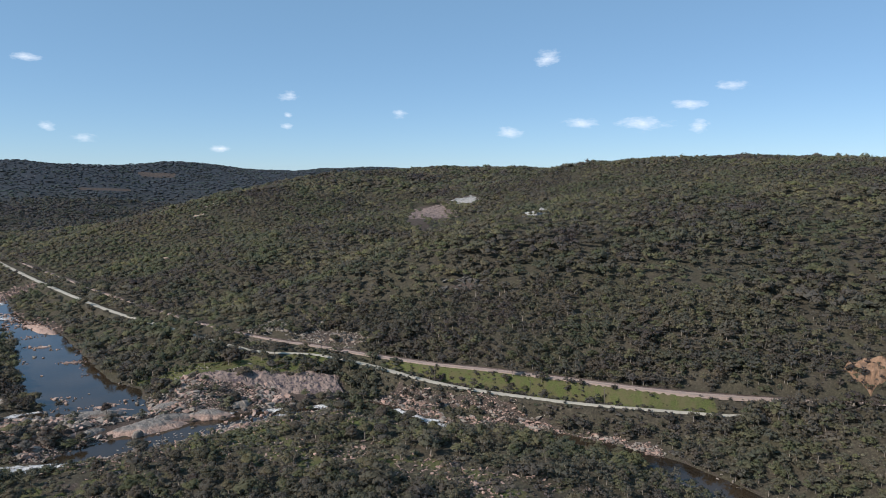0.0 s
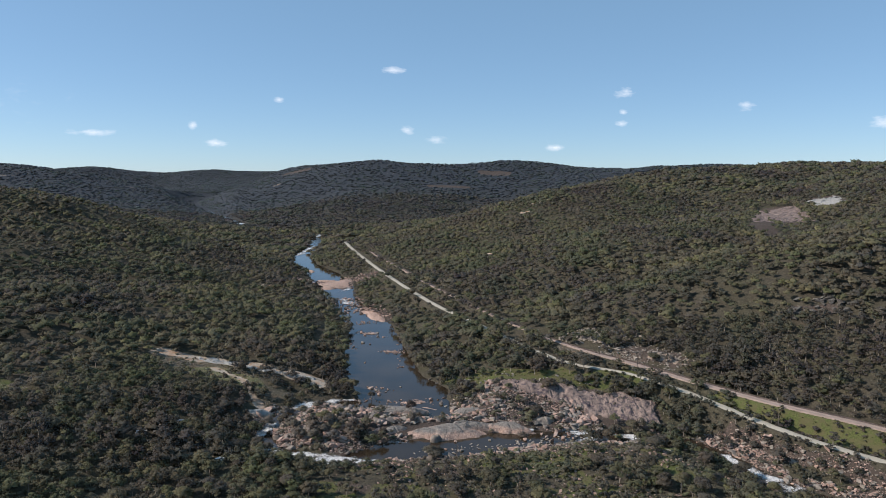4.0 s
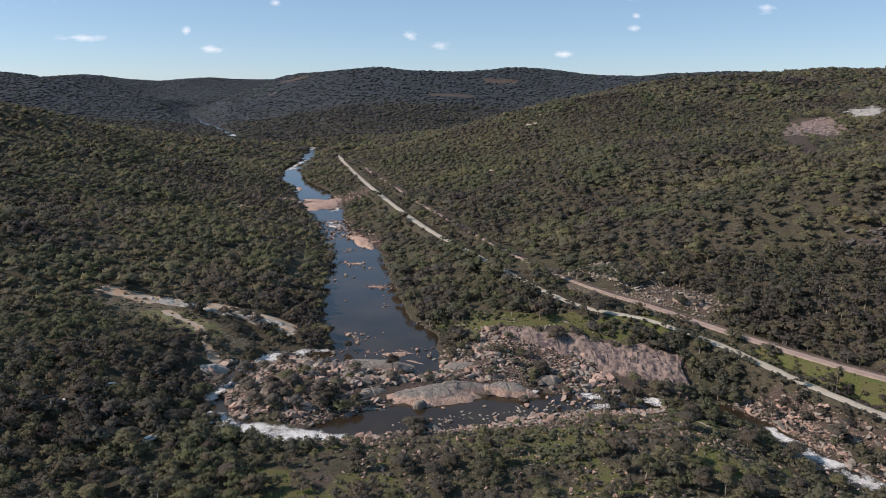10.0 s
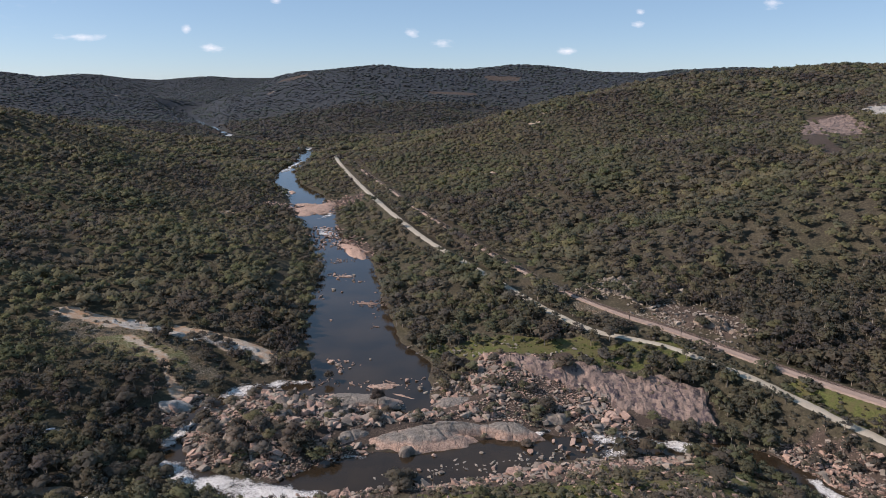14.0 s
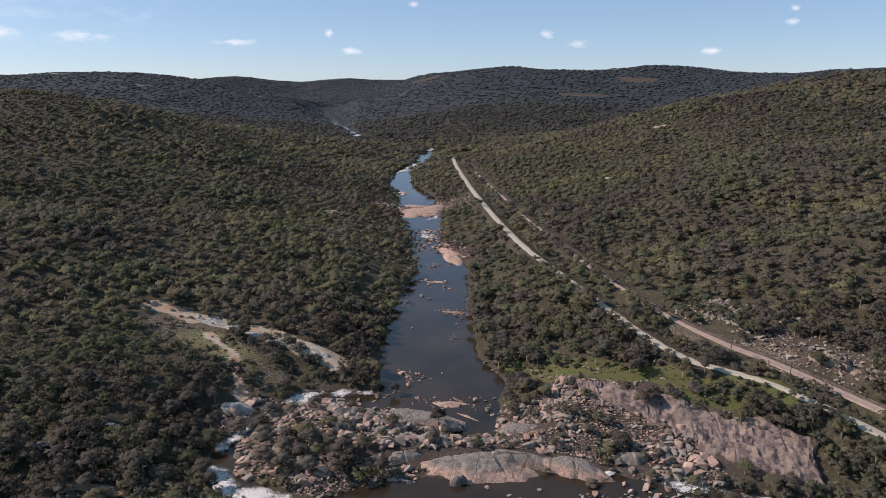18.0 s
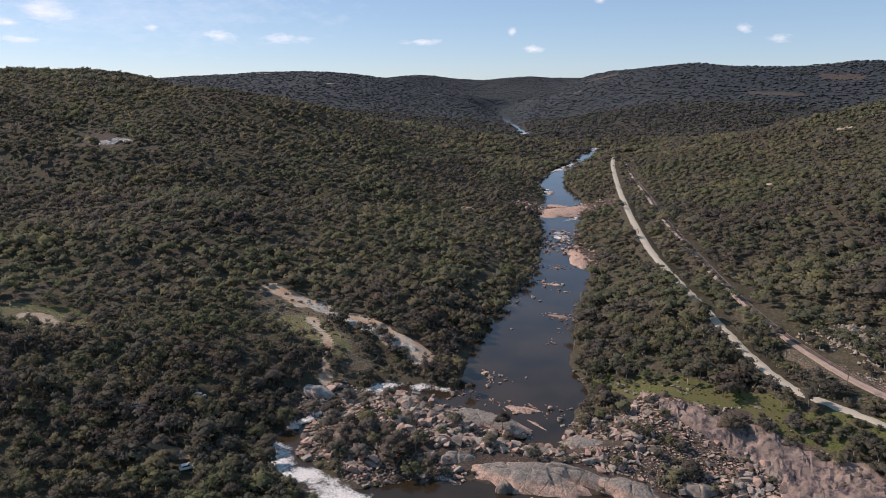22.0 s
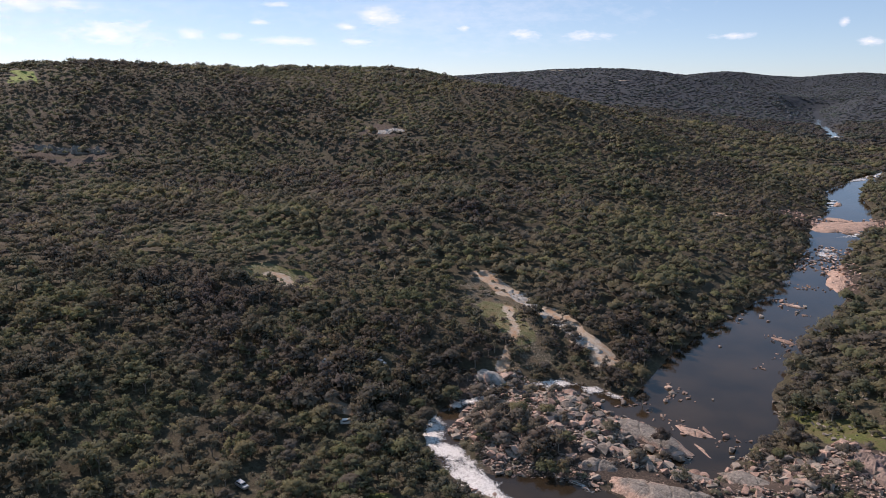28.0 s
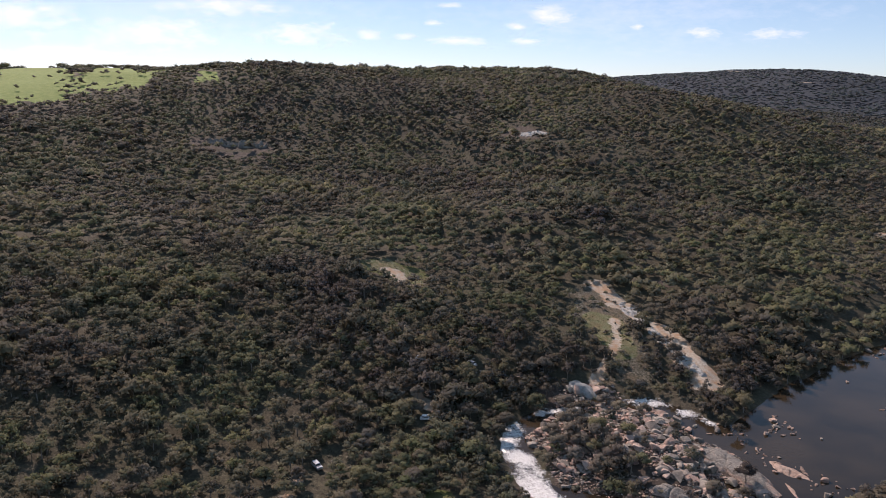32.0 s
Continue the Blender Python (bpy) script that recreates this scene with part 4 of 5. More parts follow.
# thickets along the water and below the road
THICKETS = [(18, 324, -12, 390, 4), (-16, 398, -40, 448, 3), (66, 268, 84, 256, 4), (90, 246, 112, 217, 4), (112, 217, 150, 171, 5), (-14, 264, -20, 290, 5), (-20, 292, -40, 345, 4), (-40, 345, -64, 440, 4), (-82, 280, -88, 305, 4), (-90, 310, -106, 420, 4), (-122, 232, -112, 186, 8), (-100, 180, -60, 178, 6), (-136, 286, -104, 268, 3), (20, 300, 40, 290, 3)]
x, y = sown(-140, 260, 85, 445, 3.3)
wet = np.minimum(np.minimum(along(x, y, RIVER)[0], along(x, y, LOWER)[0]), along(x, y, CASCADE)[0])
keep = dice.uniform(size=len(x)) < 0.85 * zone(x, y, THICKETS, 4) * (along(x, y, ROAD)[0] > 0.8) * (wet > 0.3) * (1 - zone(x, y, SAND, 2))
planted("riverside_thicket", MIDDLE, x[keep], y[keep], dice.uniform(0.45, 0.95, keep.sum()), THICKET, "dense dark grey-green trees along the water and road", "trees")
x, y = sown(-105, 120, 175, 275, 2.4)
wet = np.minimum(np.minimum(along(x, y, RIVER)[0], along(x, y, LOWER)[0]), along(x, y, CASCADE)[0])
keep = dice.uniform(size=len(x)) < 0.3 * zone(x, y, STONE, 6) * (wet > 0.5) * (0.5 + 1.2 * grain(x, y, 9, 41))
planted("bar_scrub", BUSH, x[keep], y[keep], dice.uniform(0.4, 1.15, keep.sum()), SCRUB, "thin grey scrub growing between the granite blocks", "shrubs")
# single trees near the river
originals = []
for (cv, cf, cn), (wv, wf, wn) in NEAR:
    t = new("eucalypt_tree")
    put("trunk", wv, wf, [BARK], t, "pale grey bark", smooth=True)
    put("crown", cv, cf, [LEAF], t, smooth=True, normals=cn)
    originals.append(tagged(t, "olive-green gum tree with clumped crown and forked trunk", "tree", "gum trees by the river"))
for i, (tx, ty) in enumerate(zip(*HERO)):
    m = pose(tx, ty, float(height(tx, ty)) - 0.15, 0, 0, dice.uniform(0, 360)) @ Matrix.Diagonal((*[dice.uniform(0.5, 0.92)] * 3, 1))
    if i < len(originals):
        originals[i].matrix_basis = m
    else:
        o = copy_thing(originals[i % len(originals)], m)
        o.matrix_basis = m

# ---- clouds ----
# turn to the left of north and height above the horizon, and size across and up, in degrees
CLOUDS = [(-32.1, 9.6, 2.5, 1.5), (-11.4, 6.6, 1.9, 0.8), (-20.1, 5.3, 1.8, 0.7), (-11.2, 5.0, 0.9, 0.5), (-11.1, 4.1, 1.2, 0.5), (-43.0, 5.7, 3.4, 0.9), (-34.9, 4.4, 3.6, 0.9), (-39.6, 4.3, 5.0, 1.2), (-46.1, 7.0, 3.2, 0.8),
          (-43.8, 4.0, 1.8, 1.2), (3.6, 2.9, 2.3, 0.7), (6.0, 3.7, 1.6, 0.7), (-29.1, 3.8, 2.7, 1.0), (7.1, 8.4, 2.7, 0.6)]
CLOUDS += [(21.0, 2.5, 2.5, 0.6), (29.4, 3.1, 4.1, 0.5), (16.1, 5.9, 1.0, 0.5), (22.6, 3.8, 0.7, 0.6), (-6.0, 2.3, 1.8, 0.5), (93.9, 4.2, 7.3, 2.7), (85.7, 3.3, 10.9, 2.7), (75.2, 3.4, 8.2, 2.0), (80.5, 5.4, 10.9, 1.6)]
CLOUDS += [(69.6, 3.5, 2.7, 1.0), (66.8, 3.4, 2.3, 0.6), (63.1, 3.1, 5.5, 0.8), (64.8, 4.4, 1.8, 0.5), (56.0, 4.8, 4.1, 2.0), (58.3, 4.1, 1.8, 0.6), (44.6, 3.5, 3.2, 0.8), (49.2, 4.0, 1.4, 0.5), (57.2, 3.0, 3.6, 0.6), (39.9, 3.3, 4.2, 1.0), (92.4, 1.8, 9.1, 1.4), (63.5, 5.7, 2.7, 0.5)]
# three wide faint glowing sheets, added to whiten the western sky like haze
CLOUDS += [(84, 5.5, 40, 9), (50, 5, 34, 6), (108, 4.5, 30, 8)]
for i, (turn, high, wide, up) in enumerate(CLOUDS):
    d = 4600
    a = radians(turn)
    u = np.array([[-0.5, -0.5], [0.5, -0.5], [0.5, 0.5], [-0.5, 0.5]]) * (radians(wide) * d * 1.5, radians(up) * d * 1.6)
    v = [(c, 0, s) for c, s in u]
    ob = put("cloud", v, [(0, 1, 2, 3)], [cloud_stuff(i * 7.3, 0.2 if wide > 20 else 0.8)])
    ob.data.uv_layers.new(name="uv").data.foreach_set("uv", np.array([0, 0, 1, 0, 1, 1, 0, 1], np.float32))
    ob.matrix_world = pose(-math.sin(a) * d, math.cos(a) * d, 115 + math.tan(radians(high)) * d, 0, 0, turn)
    tagged(ob, "white fair-weather cloud or wide glowing haze sheet", "cloud", "clouds", "structure")
    ob.visible_shadow = False

# ---- rocks ----

def boulder_shape(corners, squash, blunt=0.0):
    """A block of jointed granite: flat faces, sharp and uneven corners, a few of them worn."""
    p = dice.uniform(-1, 1, (corners, 3))
    p = p / np.maximum(np.abs(p).max(1, keepdims=True), 0.2) * dice.uniform(0.82, 1.0, (corners, 1))
    bm = bmesh.new()
    for q in p * (1.1, dice.uniform(0.6, 0.9), squash):
        bm.verts.new(q)
    got = bmesh.ops.convex_hull(bm, input=bm.verts[:])
    bmesh.ops.delete(bm, geom=[g for g in got["geom_interior"] if isinstance(g, bmesh.types.BMVert)], context="VERTS")
    if blunt:
        bmesh.ops.bevel(bm, geom=bm.edges[:], offset=blunt, segments=1, affect="EDGES", clamp_overlap=True)
    bmesh.ops.triangulate(bm, faces=bm.faces[:])
    bm.verts.index_update()
    shape = np.array([v.co[:] for v in bm.verts]), np.array([[v.index for v in f.verts] for f in bm.faces])
    bm.free()
    return shape


BLOCKS = [boulder_shape(15, s, 0.07) for s in (0.5, 0.6, 0.45, 0.7, 0.55)]
CHIPS = [boulder_shape(10, s) for s in (0.5, 0.6, 0.45, 0.4, 0.7, 0.35)]


def rubble(name, kinds, x, y, size, material, text, sink=0.25, level=None):
    """Broken rock nobody could count."""
    z = height(x, y) if level is None else np.full(len(x), float(level))
    turn, which, vs, fs, n = dice.uniform(0, 6.28, len(x)), dice.integers(0, len(kinds), len(x)), [], [], 0
    for k, (v, f) in enumerate(kinds):
        at = np.flatnonzero(which == k)
        c, s = np.cos(turn[at])[:, None], np.sin(turn[at])[:, None]
        q, tip = size[at][:, None], dice.uniform(-0.45, 0.45, (len(at), 1))
        up = v[:, 2] * np.cos(tip) + v[:, 0] * np.sin(tip)
        out = v[:, 0] * np.cos(tip) - v[:, 2] * np.sin(tip)
        w = np.stack([(out * c - v[:, 1] * s) * q + x[at][:, None], (out * s + v[:, 1] * c) * q + y[at][:, None], (up + sink) * q + z[at][:, None]], -1)
        vs.append(w.reshape(-1, 3))
        fs.append((f[None] + n + len(v) * np.arange(len(at))[:, None, None]).reshape(-1, 3))
        n += len(at) * len(v)
    return tagged(put(name, np.concatenate(vs), np.concatenate(fs), [material]), text, "rocks", kind="stuff")


def strewn(box, cell, strips, soft=5):
    x, y = sown(*box, cell)
    keep = dice.uniform(size=len(x)) < zone(x, y, strips, soft)
    return x[keep], y[keep]


# whalebacks of bare rock on the bar: x, y, length, width, height, turn
DOMES = [(-20, 224.5, 46, 17, 3.0, 12), (-10, 229, 26, 10, 4.2, 14), (8, 230, 24, 11, 3.6, -4), (-43, 222, 16, 10, 3.4, 22), (-54, 221, 9, 6, 2.0, 40), (28, 239, 9, 6, 2.2, 10)]
SLABS = [(-48, 248, 32, 12, 1.35, 8), (-38, 263, 17, 7, 1.0, 4), (-29, 254.5, 15, 2.4, 0.55, -24), (-8, 247, 22, 7, 1.1, 3), (-66, 252, 10, 4, 0.5, 6), (-88, 243, 13, 5, 0.9, 12), (-20, 238, 20, 4, 1.0, 10)]


def bare(x, y, margin=0.85):
    """Whether a point lies on one of the whalebacks or slabs."""
    on = np.zeros(np.shape(x), bool)
    for cx, cy, long, wide, _, turn in DOMES + SLABS:
        c, s = math.cos(radians(turn)), math.sin(radians(turn))
        u, v = (x - cx) * c + (y - cy) * s, -(x - cx) * s + (y - cy) * c
        on |= (u / (long / 2)) ** 2 + (v / (wide / 2)) ** 2 < margin
    return on


BAR = BANKS + [(-97, 224, -86, 206, 6), (-86, 208, -56, 205, 7), (-94, 236, -30, 240, 17), (-70, 222, -40, 224, 12), (-5, 250, 30, 245, 10), (8, 268, 40, 244, 9), (22, 222, 44, 232, 8), (-58, 188, -10, 196, 4), (-10, 196, 60, 213, 5), (-20, 233, 22, 241, 6), (-62, 246, -30, 258, 5), (-14, 248, 26, 252, 9), (-20, 262, 0, 262, 6), (102, 212, 116, 186, 4), (116, 184, 150, 160, 4), (160, 140, 184, 100, 5), (66, 216, 90, 206, 3), (90, 200, 108, 172, 3)]
x, y = strewn((-125, 200, 90, 285), 0.8, BAR)
dry = np.minimum(along(x, y, LOWER)[0], along(x, y, CASCADE)[0]) > -0.8
dry &= np.minimum(along(x, y, RIVER)[0], along(x, y, CHANNEL)[0]) > -0.4
dry &= ~bare(x, y) | (dice.uniform(size=len(x)) < 0.03)
x, y = x[dry], y[dry]
size = np.clip(0.28 * (1 - dice.uniform(size=len(x))) ** -0.52, 0.26, 1.6) * (0.95 + 0.35 * grain(x, y, 14, 44))
big = np.argsort(-(size - 0.006 * np.hypot(x + 25, y - 235)))[:260]
small = np.setdiff1d(np.arange(len(x)), big)
half = dice.uniform(size=len(small)) < 0.55
rubble("pink_rubble", CHIPS, x[small[half]], y[small[half]], size[small[half]], PINK, "broken pink granite blocks covering the river bar")
rubble("grey_rubble", CHIPS, x[small[~half]], y[small[~half]], size[small[~half]], GREY, "broken grey granite blocks covering the river bar")
stones = []
for i, (v, f) in enumerate(BLOCKS + BLOCKS):
    ob = put("boulder", v, f, [(PINK, GREY)[i % 2]])
    stones.append(tagged(ob, ("angular pink granite boulder on the river bar", "weathered grey granite boulder on the river bar")[i % 2], "boulder", "boulders on the river bar"))
for i, k in enumerate(big):
    m = pose(x[k], y[k], float(height(x[k], y[k])) + 0.2 * size[k], dice.uniform(-25, 25), dice.uniform(-25, 25), dice.uniform(0, 360)) @ Matrix.Scale(float(size[k]) * 1.15, 4)
    ob = stones[i] if i < len(stones) else copy_thing(stones[i % len(stones)], m)
    ob.matrix_basis = m


def dome(name, cx, cy, long, wide, tall, turn, material, text, base=None, cracks=0.35, power=2.2):
    """A whaleback of bare granite, split by joints across and along it into plates that sit a little apart."""
    rings, round_ = 30, 108
    r, t = np.meshgrid(np.linspace(0, 1, rings) ** 0.8, np.linspace(0, 2 * np.pi, round_, endpoint=False), indexing="ij")
    c, s = math.cos(radians(turn)), math.sin(radians(turn))
    edge = 1 + 0.12 * np.sin(2 * t + cx) + 0.12 * np.sin(3 * t + cy) + 0.07 * np.sin(5 * t + 2 * cx) + 0.06 * r**3 * np.sin(9 * t + cy) + 0.05 * r**6 * np.sin(17 * t + cx)
    u, v = r * np.cos(t) * edge * long / 2, r * np.sin(t) * edge * wide / 2
    px, py = cx + u * c - v * s, cy + u * s + v * c
    bend = grain(px, py, 7, cx) * 1.2 + grain(px, py, 2.6, cy) * 0.35
    across, lengthwise = (u + 0.45 * v + 1.4 * bend) / 6.5, (v - 0.1 * u + bend) / 5.2
    plate = grain(np.floor(across) * 3.7 + 0.5, np.floor(lengthwise) * 5.3 + 0.5, 1.0, cy + 2)
    gap = np.minimum(np.abs(across - np.round(across)) * 6.5, np.abs(lengthwise - np.round(lengthwise)) * 5.2 + 0.25 + 0.5 * grain(px, py, 4, cx + 8))
    rough = grain(px + 0.4 * py, py, 5.5, cx) * 0.3 + grain(px, py, 2.2, cy) * 0.16 + grain(px, py, 0.9, cy + 1) * 0.07
    z = tall * (1 - r**power) + (rough * min(tall, 2.5) * 0.6 + 0.22 * plate * min(tall, 2) - cracks * np.exp(-(gap / 0.28) ** 2) * min(1, tall / 2)) * (1 - r**4)
    z = z - 1.0 * r**6
    ground_z = height(px, py) if base is None else base
    z = z + (np.minimum(height(px, py), height(cx, cy)) if base is None else ground_z)
    verts = np.stack([px, py, z], -1).reshape(-1, 3)
    k = np.arange(rings * round_).reshape(rings, round_)
    f = np.stack([k[:-1], k[1:], np.roll(k[1:], -1, 1), np.roll(k[:-1], -1, 1)], -1).reshape(-1, 4)
    ob = put(name, verts, f, [material], smooth=True)
    return tagged(ob, text, "rock")


for d in DOMES:
    dome("granite_dome", *d, WASHED, "rounded granite whaleback, grey on top and pink at the waterline", -1.3, 0.5, 2.3)
for d in SLABS:
    dome("granite_slab", *d, LEDGE, "low pink granite slab at the edge of the pool", max(float(height(d[0], d[1])), 0.0) - 0.45, 0.4, 3.2)
# large split blocks leaning on each other behind the whalebacks
for i, (bx, by, q) in enumerate(((-39, 231, 2.6), (-35, 232.5, 2.2), (-42, 233, 1.9), (-37, 235, 1.7), (-32, 231.5, 1.5), (-46, 229, 1.8), (-50, 231, 1.4), (-30, 235, 1.3), (22, 236, 1.9), (26, 233, 1.5), (-14, 263, 1.7), (-17, 260, 1.2), (-22, 258, 1.3), (-58, 240, 1.6), (-64, 238, 1.4))):
    m = pose(bx, by, float(height(bx, by)) + 0.25 * q, dice.uniform(-35, 35), dice.uniform(-25, 25), dice.uniform(0, 360)) @ Matrix.Scale(q, 4)
    tagged(copy_thing(stones[1 + 2 * (i % 5)], m), "large dark split granite block leaning on its neighbours", "boulder", "boulders on the river bar").matrix_basis = m
for d in ((-80, 214, 9, 7, 3.0, 0), (26, 238, 11, 6, 2.4, 10), (-76, 245, 9, 5, 1.4, 20), (-88, 226, 6, 5, 1.6, 20)):
    dome("grey_rock", *d, GREY, "large grey granite rock among the rubble")
dome("pale_rock", -112, 239, 15, 9, 1.7, 10, PALE, "smooth pale granite rock below the sandy track", None, 0.04, 2.6)
dome("river_islet", -62, 368, 13, 4.5, 0.8, -8, PINK, "flat pink rock islet in the pool", -0.1)
dome("river_islet", -85, 421, 13, 3.5, 1.0, 3, PINK, "flat pink rock islet in the pool", -0.1)
for d in ((-92, 490, 54, 19, 1.3, 116), (-160, 640, 54, 40, 1.5, 100), (-150, 668, 40, 22, 1.4, 60), (-172, 668, 26, 12, 1.2, 0), (-142, 626, 16, 8, 1.2, 40), (-104, 520, 12, 7, 0.9, 110), (-205, 742, 26, 8, 0.9, 110)):
    dome("river_slab", *d, SHELF, "low orange-pink granite shelf in the river", float(np.interp(d[1], (500, 640, 740), (0.1, 1.6, 2.2))))
dome("dark_boulder", -24, 214.6, 5.5, 4.2, 3.4, 20, GREY, "dark split boulder standing in the lower pool", -1.8, 0.5, 3.0)
for i, (bx, by, q) in enumerate(((26, 222, 1.5), (30, 225, 1.7), (33, 221, 1.4), (36, 226, 1.3), (28, 218, 1.2), (24, 226, 1.1), (38, 222, 1.0), (31, 229, 1.2))):
    m = pose(bx, by, max(float(height(bx, by)), -1.6) + 0.2 * q, dice.uniform(-25, 25), dice.uniform(-25, 25), dice.uniform(0, 360)) @ Matrix.Scale(q, 4)
    tagged(copy_thing(stones[2 * (i % 5)], m), "orange-pink granite block between two arms of the rapids", "boulder", "boulders on the river bar").matrix_basis = m
# stones standing in the pools
for i, (sx, sy, q) in enumerate(((-64, 286, 1.5), (-60, 283, 1.2), (-57, 287, 0.8), (-66, 262, 1.3), (-58, 276, 1.3), (-72, 258, 0.9), (-92, 424, 1.5), (-80, 424, 1.4), (-88, 416, 1.1), (-78, 412, 1.2), (-74, 410, 0.9), (-86, 392, 1.5), (-80, 388, 1), (-94, 378, 1.6),
                                 (-90, 380, 1.1), (-54, 366, 0.9), (-76, 340, 0.8), (-48, 290, 0.7), (-30, 268, 1.3), (-24, 262, 1.6), (-19, 205, 0.9), (-12, 204, 1), (4, 208, 1.1), (8, 206, 0.8), (-15, 214, 1), (0, 217, 0.8), (16, 218, 1.3), (19, 215, 1.1), (-108, 455, 1.6), (-112, 470, 1.2), (-126, 512, 1.6), (-120, 520, 1.4), (-134, 545, 1.5))):
    level = 0.0 if sy > 240 else -1.5
    m = pose(sx, sy, level + 0.12 * q, dice.uniform(-15, 15), dice.uniform(-15, 15), dice.uniform(0, 360)) @ Matrix.Scale(q, 4)
    tagged(copy_thing(stones[i % 10], m), "pale wet stone standing in the river", "boulder", "stones in the river").matrix_basis = m


def crag(name, corners, rise, steps, material, text, rough=1.0, seed=1, broken=0.3):
    """A face of broken rock laid over the ground between four corners (low edge first)."""
    a, b, c, d = (np.array(p, float) for p in corners)
    u, v = np.meshgrid(np.linspace(0, 1, steps[0]), np.linspace(0, 1, steps[1]))
    p = (a * (1 - u)[..., None] + b * u[..., None]) * (1 - v)[..., None] + (d * (1 - u)[..., None] + c * u[..., None]) * v[..., None]
    x, y = p[..., 0] + grain(p[..., 0], p[..., 1], 6, seed) * 1.5, p[..., 1] + grain(p[..., 0], p[..., 1], 7, seed + 1) * 1.5
    rim = ease((np.minimum(np.minimum(u, 1 - u) * steps[0], np.minimum(v, 1 - v) * steps[1]) + 3 * grain(x, y, 4, seed + 6) + 2 * grain(x, y, 1.7, seed + 7) - 0.5) / 4)
    ridge = 1 - np.abs(grain(x, y, 5, seed + 2)) * 2 + 0.6 * (1 - 2 * np.abs(grain(u * steps[0], v * steps[0] * 0.12, 2.5, seed + 5)))
    fine = np.floor(grain(x + 0.6 * y, y - 0.3 * x, 2.6, seed + 8) * 3) * broken + grain(x, y, 1.6, seed + 3) * 0.35 + grain(x, y, 0.8, seed + 4) * 0.15
    z = height(x, y) - 0.8 + rim * (0.8 + rise * np.sin(np.pi * np.clip(v, 0, 1)) ** 0.7 + rough * (ridge * 0.5 + fine))
    ob = put(name, np.stack([x, y, z], -1).reshape(-1, 3), sheet(steps[1], steps[0]), [material], smooth=False)
    return tagged(ob, text, "rock")


crag("bank_slab", ((6, 268), (80, 227), (82, 256), (2, 280)), 1.4, (130, 50), BANK, "bare purple-grey granite bank streaked with stains", 1.1, 3, 0.06)
crag("rail_cutting", ((86, 298), (106, 275), (109, 278), (90, 302)), 1.0, (60, 16), TAN, "orange-tan rock cutting above the railway", 1.2, 9)
crag("rail_cutting", ((290, 94), (322, 76), (332, 90), (302, 110)), 3, (46, 26), CUTTING, "orange rock cutting beside the railway", 1.6, 15)
crag("hillside_crag", ((52, 338), (72, 318), (84, 336), (62, 358)), 1.5, (40, 26), GREY, "broken pale rock slope above the cutting", 1.0, 21)
crag("hillside_crag", ((300, 428), (326, 424), (330, 438), (304, 442)), 3, (30, 20), PALE, "pale rocky crag high on the hillside", 2.0, 33)
crag("hillside_crag", ((-596, 160), (-582, 214), (-596, 218), (-612, 164)), 1.8, (56, 22), GREY, "grey rock face in the forested hillside", 2.5, 39)
crag("granite_sheet", ((268, 650), (348, 658), (386, 785), (322, 778)), 0.5, (60, 60), BANK, "bare granite sheet on the hillside", 0.6, 45)
crag("granite_sheet", ((374, 730), (406, 722), (428, 802), (390, 818)), 0.6, (40, 20), PALE, "bare granite sheet on the hillside", 0.6, 51)
crag("granite_sheet", ((-500, 436), (-480, 460), (-500, 466), (-516, 446)), 0.5, (30, 20), PALE, "bare granite sheet in a hillside clearing", 0.6, 57)
crag("granite_sheet", ((-166, 295), (-94, 278), (-91, 285), (-164, 303)), 0.25, (150, 22), PALE, "pale granite sheet across the clearing", 0.9, 63, 0.12)

# broken rock on the banks and crags
x, y = strewn((-140, 320, 60, 345), 2.3, [(76, 300, 110, 272, 8), (58, 340, 80, 322, 9), (-8, 290, 66, 252, 8), (96, 222, 120, 196, 5), (84, 270, 96, 262, 3), (-104, 240, -96, 212, 7), (-140, 205, -108, 215, 9), (150, 100, 190, 70, 10), (-60, 300, -40, 330, 3), (-36, 300, -10, 320, 8)], 8)
keep = dice.uniform(size=len(x)) < 0.4
rubble("bank_rubble", CHIPS, x[keep], y[keep], dice.uniform(0.35, 1.1, keep.sum()), GREY, "grey broken stones on the river banks")

x, y = strewn((160, 210, 300, 350), 2.4, [(172, 322, 192, 314, 6), (184, 330, 196, 322, 4)], 6)
keep = dice.uniform(size=len(x)) < 0.6
rubble("crag_blocks", BLOCKS, x[keep], y[keep], dice.uniform(0.9, 2.6, keep.sum()), DARK, "dark granite blocks of a crag standing out of the forest")
x, y = strewn((30, 130, 260, 370), 1.25, [(74, 316, 104, 284, 8), (54, 342, 84, 322, 11), (86, 300, 112, 276, 4)], 7)
keep = (dice.uniform(size=len(x)) < 0.45) & (along(x, y, RAIL)[0] > 2)
rubble("cutting_rubble", CHIPS, x[keep], y[keep], np.clip(0.35 * (1 - dice.uniform(size=keep.sum())) ** -0.5, 0.35, 1.6), GREY, "tan and grey broken rock above the railway")
x, y = strewn((-60, 130, 60, 215), 1.7, SPARSE, 12)
keep = (dice.uniform(size=len(x)) < 0.3 + 0.5 * grain(x, y, 12, 74)) & (along(x, y, LOWER)[0] > 0.5)
rubble("near_rubble", CHIPS, x[keep], y[keep], dice.uniform(0.25, 1.0, keep.sum()), PINK, "pink granite stones lying among the scrub")
x, y = strewn((-200, -70, 470, 700), 2.2, [(-178, 640, -138, 660, 24), (-100, 512, -80, 468, 8), (-112, 505, -126, 560, 12)], 6)
